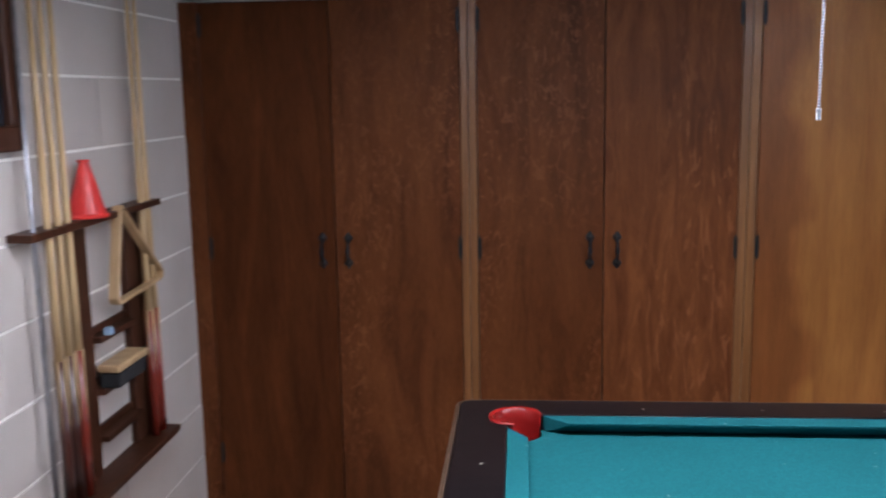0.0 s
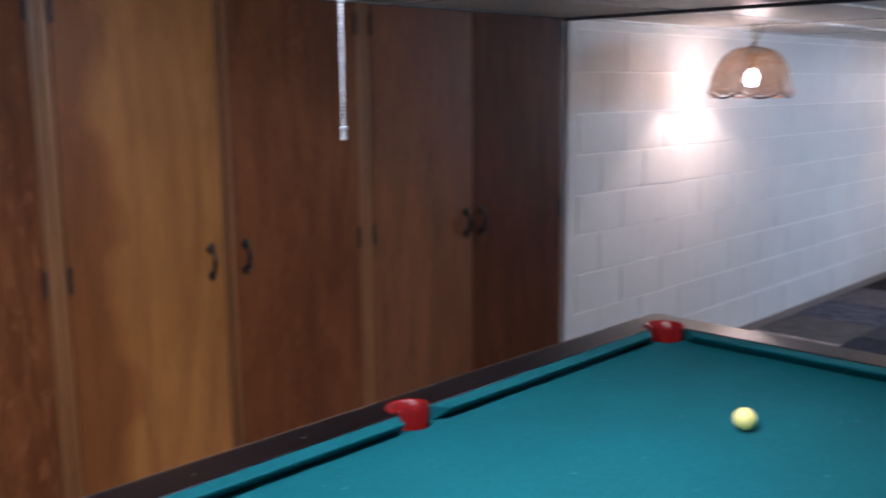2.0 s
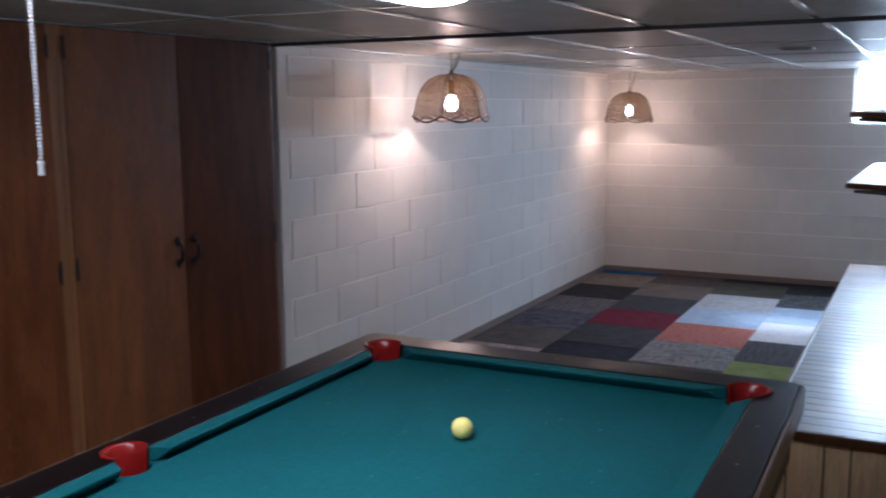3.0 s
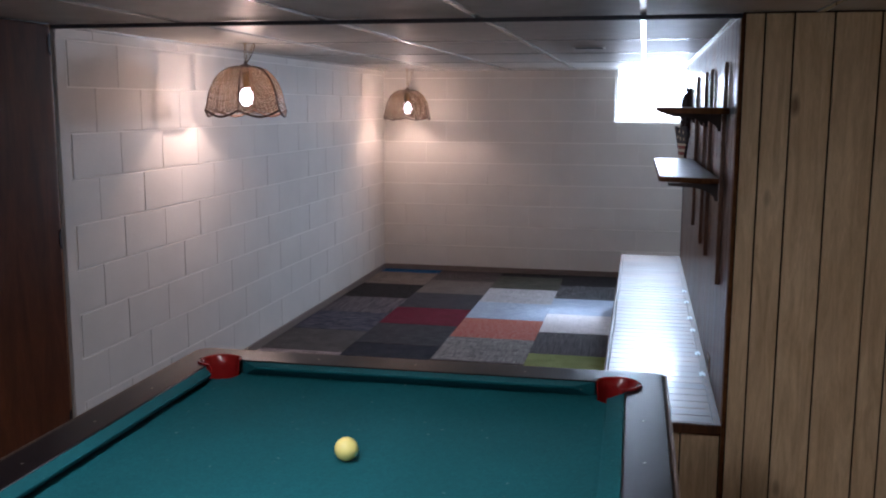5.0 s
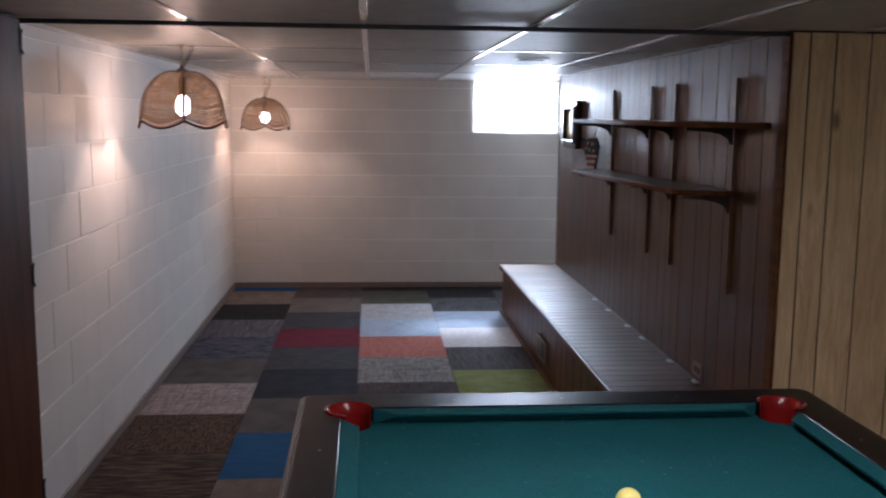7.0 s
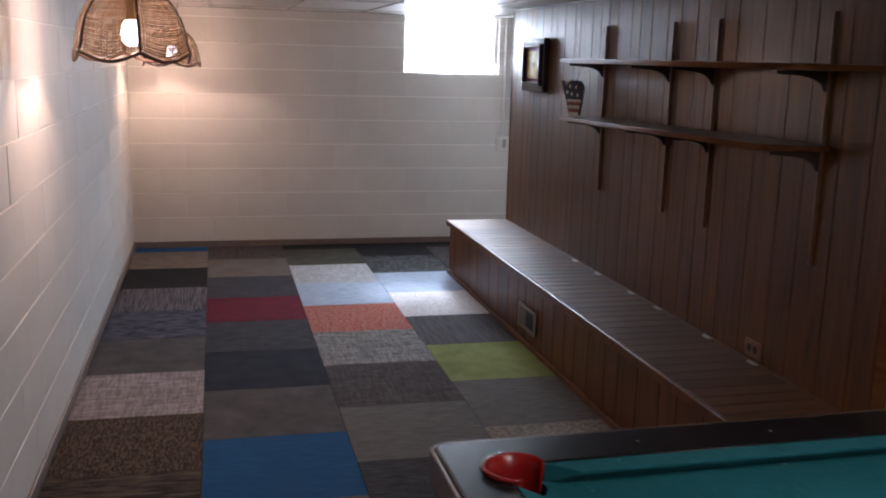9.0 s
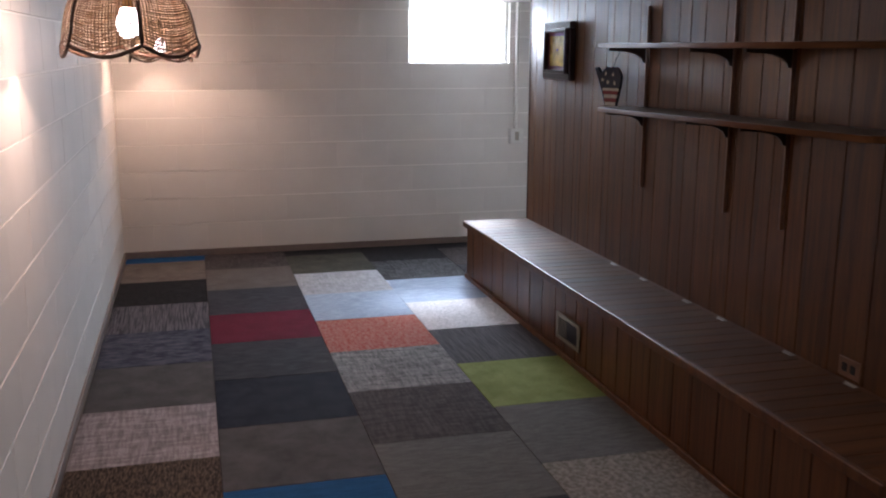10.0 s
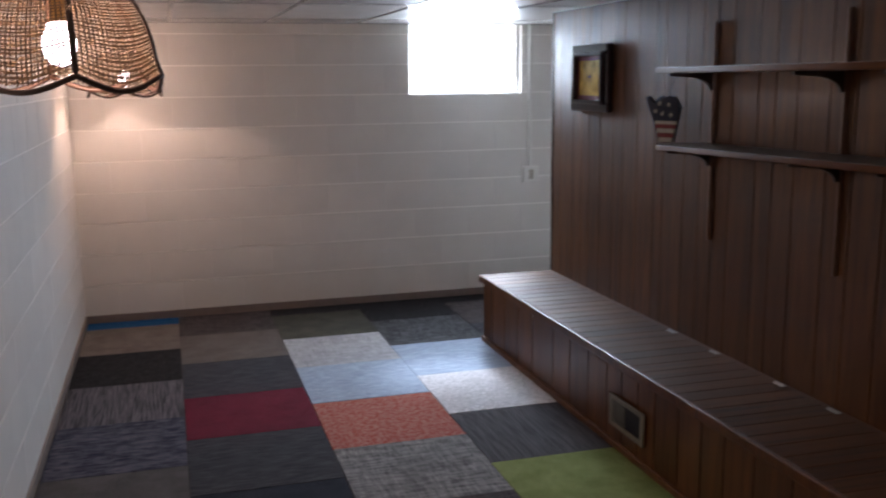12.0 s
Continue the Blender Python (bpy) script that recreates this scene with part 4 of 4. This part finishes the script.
pc = thing("pull_chain", (0.795, 1.247, CEIL), "white beaded pull chain hanging above the pool table", "pull chain")
cb = bmesh.new()
z = CEIL - 0.008
while z > 1.577:
    bmesh.ops.create_icosphere(cb, subdivisions=1, radius=0.0038, matrix=Matrix.Translation((0.795, 1.247, z)) @ Matrix.Diagonal((1, 1, 0.48, 1)))
    z -= 0.0052
tube([(0.795, 1.247, 1.575), (0.795, 1.247, CEIL - 0.007)], 0.0012, 6, cb)
part("bead_string", cb, M_CORD, pc, "white beads", kind="stuff", smooth=True)
part("pull_end", lathe([(0.002, 0.018), (0.0050, 0.017), (0.0050, 0.014), (0.0040, 0.012), (0.0040, 0.002), (0.0048, 0.0), (0.0040, -0.002)], (0.795, 1.247, 1.5565), 14), M_CORD, pc, "small white pull end", smooth=False)
part("ceiling_stud", lathe([(0.005, -0.012), (0.011, -0.004), (0.011, 0.0)], (0.795, 1.247, CEIL - 0.0055), 12), M_WHITE, pc)
reg = thing("ceiling_vent", (5.46, 0.87, CEIL), "small white metal ceiling register with dark slots", "vent")
part("frame", boxbm(5.38, 5.54, 0.78, 0.96, CEIL - 0.012, CEIL - 0.0062, 0.002), M_WHITE, reg)
for i in range(4):
    part("slot", boxbm(5.395 + 0.035 * i, 5.413 + 0.035 * i, 0.795, 0.945, CEIL - 0.0135, CEIL - 0.0121), M_IRON, reg)

# ---- cue rack ----
XW = XR + 0.0045
rack = thing("cue_rack", (XW, 2.15, 0.57), "dark stained wooden wall cue rack holding pool cues", "cue rack")
part("top_shelf", boxbm(XW, XW + 0.066, 1.715, 2.515, 1.272, 1.292, 0.002), M_DARKWOOD, rack, "notched dark top shelf")
part("bottom_shelf", boxbm(XW, XW + 0.09, 1.70, 2.50, 0.518, 0.540, 0.002), M_DARKWOOD, rack, "dark bottom shelf")
part("side_board", boxbm(XW, XW + 0.022, 1.992, 2.075, 0.541, 1.271, 0.002), M_DARKWOOD, rack, "dark upright board")
part("side_board", boxbm(XW, XW + 0.022, 2.322, 2.49, 0.541, 1.271, 0.002), M_DARKWOOD, rack, "dark upright board")
for z in (0.645, 0.785, 0.937):
    part("ball_ledge", boxbm(XW, XW + 0.044, 2.076, 2.321, z - 0.009, z + 0.009, 0.002), M_DARKWOOD, rack, "short dark ball ledge")
    part("ledge_back", boxbm(XW + 0.001, XW + 0.010, 2.077, 2.320, z + 0.010, z + 0.032, 0.001), M_DARKWOOD, rack)
M_MAPLE = wood("maple_shaft", (0.50, 0.34, 0.17), (0.66, 0.48, 0.27), 0.3, (30, 30, 1), 0.4, 0.2)
M_BUTT = wood("red_cue_butt", (0.12, 0.010, 0.006), (0.22, 0.025, 0.012), 0.25, (30, 30, 1), 0.4, 0.2, coat=0.4)
M_BUTTD = wood("dark_cue_butt", (0.03, 0.008, 0.006), (0.07, 0.018, 0.012), 0.25, (30, 30, 1), 0.4, 0.2, coat=0.4)
def cue(y, dx, butt, label):
    c = thing("pool_cue", (XW + dx, y, 0.565), label, "pool cue", "cues in the rack")
    zs = [0.542, 0.70, 0.95, 1.20]
    part("butt", tube([(XW + dx, y, z) for z in zs[:3]], [0.0145, 0.0140, 0.0125], 12), butt, c, "polished dark red butt", smooth=True)
    part("shaft", tube([(XW + dx, y, z) for z in (0.951, 1.25, 1.60, 1.925)], [0.0124, 0.0105, 0.0085, 0.0065], 12), M_MAPLE, c, "pale maple shaft", smooth=True)
    pt_ = []
    for i in range(4):
        a = i * math.pi / 2
        sp = tube([(XW + dx + 0.0118 * math.cos(a), y + 0.0118 * math.sin(a), 0.951), (XW + dx + 0.0142 * math.cos(a), y + 0.0142 * math.sin(a), 0.76)], [0.0042, 0.0004], 6)
        part("splice_point", sp, M_MAPLE, c, "pale splice point")
    part("ferrule", tube([(XW + dx, y, 1.9255), (XW + dx, y, 1.940)], 0.0064, 10), M_WHITE, c, "white ferrule")
for y, dx, bt in ((1.832, 0.045, M_BUTTD), (1.884, 0.045, M_BUTTD), (1.935, 0.045, M_BUTT), (2.395, 0.05, M_BUTT), (2.445, 0.05, M_BUTT)):
    cue(y, dx, bt, "pale maple pool cue with dark red butt in the rack")
pole = thing("metal_pole", (XW + 0.04, 1.770, 0.565), "thin grey metal bridge stick standing in the cue rack", "bridge stick")
part("rod", tube([(XW + 0.04, 1.770, 0.542), (XW + 0.04, 1.770, 1.93)], 0.0065, 12), plain("grey_aluminium", (0.42, 0.43, 0.47), 0.35, 0.8), pole, smooth=True)
cone = thing("traffic_cone", (XW + 0.045, 2.05, 1.2925), "red plastic cone standing on the cue rack shelf", "cone")
part("cone_body", lathe([(0.056, 0.0), (0.056, 0.006), (0.050, 0.012), (0.014, 0.148), (0.017, 0.150), (0.017, 0.156), (0.012, 0.156)], (XW + 0.045, 2.05, 1.2925), 28), M_CONE, cone, smooth=False)
tri = thing("ball_rack", (XW + 0.07, 2.20, 1.05), "pale wooden triangle ball rack hanging on the cue rack", "triangle ball rack")
def bar(p, q, w, d):
    p, q = Vector(p), Vector(q)
    bm = bmesh.new()
    L_ = (q - p).length
    box(bm, -w / 2, w / 2, -d / 2, d / 2, 0, L_, 0.003)
    z_ = (q - p).normalized()
    x_ = Vector((1, 0, 0))
    y_ = z_.cross(x_).normalized()
    bm.transform(Matrix.Translation(p) @ Matrix((x_, y_, z_)).transposed().to_4x4())
    return bm
M_RACKW = wood("pale_rack_wood", (0.42, 0.27, 0.14), (0.58, 0.41, 0.23), 0.4, (10, 10, 2), 0.5, 0.3)
tx = XW + 0.062
AP, LB, RB = (2.210, 1.300), (2.140, 1.030), (2.470, 1.045)
def tri_bar(p, q, kind, label):
    part(kind, bar((tx, *p), (tx, *q), 0.032, 0.011), M_RACKW, tri, label)
tri_bar((AP[0] - 0.012, AP[1] - 0.012), (LB[0] - 0.004, LB[1] + 0.016), "triangle_side", "pale wooden side")
tri_bar((AP[0] + 0.012, AP[1] - 0.012), (RB[0] + 0.002, RB[1] + 0.020), "triangle_side", "pale wooden side")
tri_bar((LB[0] + 0.014, LB[1] - 0.002), (RB[0] - 0.014, RB[1] - 0.004), "triangle_base", "pale wooden base")
for c_, p, q in (("a", (-0.018, -0.016), (-0.002, 0.003)), ("b", (-0.002, 0.003), (0.018, -0.016))):
    tri_bar((AP[0] + p[0], AP[1] + p[1]), (AP[0] + q[0], AP[1] + q[1]), "triangle_corner", "rounded corner")
tri_bar((LB[0] - 0.006, LB[1] + 0.020), (LB[0] + 0.002, LB[1] + 0.002), "triangle_corner", "rounded corner")
tri_bar((LB[0] + 0.001, LB[1] + 0.003), (LB[0] + 0.017, LB[1] - 0.003), "triangle_corner", "rounded corner")
tri_bar((RB[0] + 0.005, RB[1] + 0.023), (RB[0] + 0.001, RB[1] + 0.003), "triangle_corner", "rounded corner")
tri_bar((RB[0] + 0.003, RB[1] + 0.004), (RB[0] - 0.016, RB[1] - 0.005), "triangle_corner", "rounded corner")
part("triangle_hook", tube([(XW, 2.205, 1.2925), (tx + 0.02, 2.205, 1.2925), (tx + 0.02, 2.205, 1.310)], 0.003), M_IRON, tri)
br = thing("table_brush", (XW + 0.06, 2.18, 0.7945), "wooden table brush with black bristles on a rack ledge", "brush")
part("bristles", boxbm(XW + 0.025, XW + 0.085, 2.085, 2.275, 0.7945, 0.840, 0.004), plain("black_bristles", (0.012, 0.012, 0.014), 0.9, 0, 0.4, 300, 0.8), br, "black bristles")
part("brush_handle", boxbm(XW + 0.020, XW + 0.090, 2.078, 2.285, 0.8405, 0.864, 0.008, 3), M_RACKW, br, "rounded pale wooden handle")
ch = thing("chalk", (XW + 0.05, 2.11, 0.9465), "small blue chalk cube on a rack ledge", "chalk")
part("chalk_cube", boxbm(XW + 0.04, XW + 0.062, 2.10, 2.122, 0.9465, 0.968, 0.001), plain("blue_chalk", (0.25, 0.36, 0.50), 0.9), ch)
wp = thing("wall_frame", (XW, 1.50, 1.80), "large dark wooden framed sign hanging beside the cue rack", "picture")
fb = bmesh.new()
box(fb, XW, XW + 0.03, 1.25, 1.80, 1.49, 1.55, 0.004)
box(fb, XW, XW + 0.03, 1.25, 1.80, 1.88, 1.94, 0.004)
box(fb, XW, XW + 0.03, 1.25, 1.31, 1.55, 1.88, 0.004)
box(fb, XW, XW + 0.03, 1.74, 1.80, 1.55, 1.88, 0.004)
part("frame", fb, M_DARKWOOD, wp, "dark wooden frame")
part("dark_panel", boxbm(XW + 0.001, XW + 0.012, 1.31, 1.74, 1.55, 1.88), plain("dark_print", (0.02, 0.022, 0.03), 0.25, 0, 0.5, 60), wp, "dark print under glass")

# ---- baseboards ----
tagged(part("baseboard", boxbm(XN + 0.002, XF, YL - 0.017, YL - 0.005, -0.006, 0.05, 0.002), M_BASE, None, "brown rubber baseboard", "structure"), category="baseboard")
tagged(part("baseboard", boxbm(XF - 0.017, XF - 0.005, -0.99, YL - 0.018, -0.006, 0.05, 0.002), M_BASE, None, "brown rubber baseboard", "structure"), category="baseboard")

# ---- carpet tiles ----
floor_carpet = part("carpet", boxbm(3.64, XF - 0.005, -0.995, YL - 0.018, -0.0075, -0.006), M_GROOVE, None, "carpet of mixed coloured square tiles", "structure")
tagged(floor_carpet, category="carpet")
C = {
    "blue": carpet("carpet_blue", (0.008, 0.065, 0.17), (0.013, 0.095, 0.24), "streak_y"),
    "beige": carpet("carpet_beige", (0.12, 0.098, 0.085), (0.185, 0.155, 0.138)),
    "black": carpet("carpet_black", (0.009, 0.009, 0.010), (0.024, 0.022, 0.024), "mottle"),
    "greystripe": carpet("carpet_grey_stripe", (0.046, 0.041, 0.050), (0.155, 0.142, 0.152), "streak_x"),
    "bluepat": carpet("carpet_blue_pattern", (0.018, 0.020, 0.044), (0.115, 0.112, 0.135), "dash"),
    "grey": carpet("carpet_grey", (0.062, 0.057, 0.057), (0.105, 0.097, 0.095)),
    "pale": carpet("carpet_pale", (0.17, 0.140, 0.148), (0.40, 0.345, 0.35), "cross"),
    "brown": carpet("carpet_brown_fleck", (0.024, 0.016, 0.012), (0.120, 0.082, 0.058), "bark"),
    "brownstripe": carpet("carpet_brown_stripe", (0.028, 0.020, 0.017), (0.105, 0.078, 0.058), "bars"),
    "dkbrown": carpet("carpet_dark_brown", (0.04, 0.033, 0.033), (0.095, 0.08, 0.08), "cross"),
    "taupe": carpet("carpet_taupe", (0.105, 0.090, 0.080), (0.145, 0.125, 0.112)),
    "slate": carpet("carpet_slate", (0.026, 0.027, 0.033), (0.064, 0.063, 0.071), "streak_y"),
    "red": carpet("carpet_red", (0.105, 0.007, 0.020), (0.150, 0.010, 0.029)),
    "navy": carpet("carpet_navy", (0.013, 0.015, 0.024), (0.024, 0.027, 0.040)),
    "olive": carpet("carpet_olive", (0.045, 0.045, 0.036), (0.078, 0.074, 0.060)),
    # Silver and steel: pale tiles, lightened further to carry the window's daylight patch.
    "silver": carpet("carpet_silver_sunlit", (0.27, 0.27, 0.28), (0.46, 0.46, 0.47), "cross"),
    "steel": carpet("carpet_steel_sunlit", (0.25, 0.31, 0.40), (0.41, 0.48, 0.58), "streak_y"),
    "orange": carpet("carpet_orange", (0.34, 0.065, 0.045), (0.42, 0.20, 0.16), "mottle"),
    "hatch": carpet("carpet_grey_hatch", (0.095, 0.092, 0.095), (0.31, 0.30, 0.295), "cross"),
    "charcoal": carpet("carpet_charcoal", (0.02, 0.02, 0.022), (0.10, 0.10, 0.105), "cross"),
    "dkstripe": carpet("carpet_dark_stripe", (0.050, 0.046, 0.052), (0.10, 0.095, 0.10), "streak_x"),
    # Pale tile under the window's sun patch; part of that light is in its colour.
    "white": carpet("carpet_white_sunlit", (0.50, 0.49, 0.50), (0.72, 0.70, 0.71), "mottle"),
    "green": carpet("carpet_green", (0.17, 0.205, 0.060), (0.25, 0.29, 0.10)),
    "tan": carpet("carpet_tan", (0.16, 0.14, 0.12), (0.30, 0.27, 0.24), "mottle"),
    "greyplain": carpet("carpet_grey_plain", (0.10, 0.097, 0.093), (0.15, 0.145, 0.14), "streak_y"),
}
A = [9.0, 8.80, 8.19, 7.58, 6.97, 6.36, 5.75, 5.14, 4.53, 3.92, 3.64]
B = [9.0, 8.46, 7.85, 7.24, 6.63, 6.02, 5.41, 4.80, 4.19, 3.64]
A2 = [9.0, 8.80, 8.19, 7.58, 6.98, 6.38, 5.78, 5.18, 4.58, 3.98, 3.70]
B2 = [9.0, 8.46, 7.85, 7.24, 6.66, 6.06, 5.46, 4.86, 4.24, 3.70]
cols = [
    (2.455, YL - 0.018, A2, ["blue", "beige", "black", "greystripe", "bluepat", "grey", "pale", "brown", "brownstripe", "blue"]),
    (1.850, 2.455, B2, ["dkbrown", "taupe", "slate", "red", "slate", "navy", "grey", "blue", "beige"]),
    (1.245, 1.850, A, ["black", "olive", "silver", "steel", "orange", "hatch", "dkbrown", "greyplain", "slate", "grey"]),
    (0.637, 1.245, B, ["black", "charcoal", "steel", "white", "dkstripe", "green", "greyplain", "tan", "dkbrown"]),
    (0.030, 0.637, A, ["black", "dkbrown", "slate", "grey", "navy", "dkbrown", "grey", "slate", "grey", "grey"]),
    (-0.580, 0.030, B, ["slate", "navy", "grey", "grey", "grey", "grey", "grey", "grey", "grey"]),
    (-0.995, -0.580, A, ["grey", "slate", "navy", "grey", "grey", "grey", "grey", "grey", "grey", "grey"]),
]
for y0, y1, xs, names in cols:
    for (xa, xb), nm in zip(zip(xs, xs[1:]), names):
        if y1 < 0.64 and xa < XE:
            continue
        part("carpet_tile", boxbm(xb + 0.0012, min(xa, XF - 0.018) - 0.0012, y0 + 0.0012, y1 - 0.0012, -0.006, 0.0012 * (len(nm) % 2), 0.0012), C[nm], floor_carpet, nm + " carpet tile")

# ---- planks ----
for a, b2 in zip(seams, seams[1:]):
    part("plank", boxbm(b2 + 0.002, a - 0.002, YP - 0.008, YP, 0, CEIL - 0.007, 0.0015), M_PANEL, wall_panel)
for a, b2 in zip(bench_seams, bench_seams[1:]):
    part("front_plank", boxbm(b2 + 0.006, min(a, XE - 0.02) - 0.002, 0.668, 0.672, 0.0, 0.376, 0.001), M_BENCHF, bench)
x = 3.627
while x < XE - 0.01:
    w = min(0.0905, XE - x)
    part("top_plank", boxbm(x + 0.0012, x + w - 0.0012, YP + 0.031, 0.677, 0.3865, 0.402, 0.0015), M_BENCH, bench)
    x += w
gy = [YP - 0.010, 0.143, 0.044, -0.091, -0.246, -0.334, -0.425, -0.565, -0.735, -0.85, -0.94, -1.075, -1.245, -1.34, -1.43, -1.565, -1.735, YS]
for a, b2 in zip(gy, gy[1:]):
    part("plank", boxbm(XT, XT + 0.010, b2 + 0.003, a - 0.003, 0, CEIL - 0.007, 0.002), M_TAN, wall_tan)
for a, b2 in zip([0.676, 0.605, 0.47, 0.375], [0.605, 0.47, 0.375, YP + 0.004]):
    part("end_plank", boxbm(3.6245, 3.6315, b2 + 0.003, a - 0.003, -0.004, 0.361, 0.002), M_TAN, bench)
tagged(part("corner_trim", boxbm(XT - 0.004, XT + 0.062, YP - 0.0085, YP + 0.004, 0, CEIL - 0.007, 0.002), M_SHELF, None, "brown corner trim between the tan and the dark panelling", "structure"), category="trim")

# ---- block walls ----
block_wall("wall_north", "white painted concrete block wall", (XN, YL, 0), (1, 0, 0), (0, -1, 0), XF - XN, 0.25, phase=0.28, gap=0.0014, pitch=0.2062)
block_wall("wall_east", "white painted concrete block wall with a small high window", (XF, -1.1, 0), (0, 1, 0), (-1, 0, 0), YL + 1.1 + 0.2, 0.13, holes=(WIN[0] + 1.1, WIN[1] + 1.1, WIN[2], 1.96), phase=0.064)
# The west wall's dimmer light is put into its face colour.
block_wall("wall_west", "white painted concrete block wall behind the cue rack, toned down for weaker light", (XR, YS - 0.1, 0), (0, 1, 0), (1, 0, 0), 3.6 - YS, 0.2, phase=0.2, face=M_BLOCK_DIM)
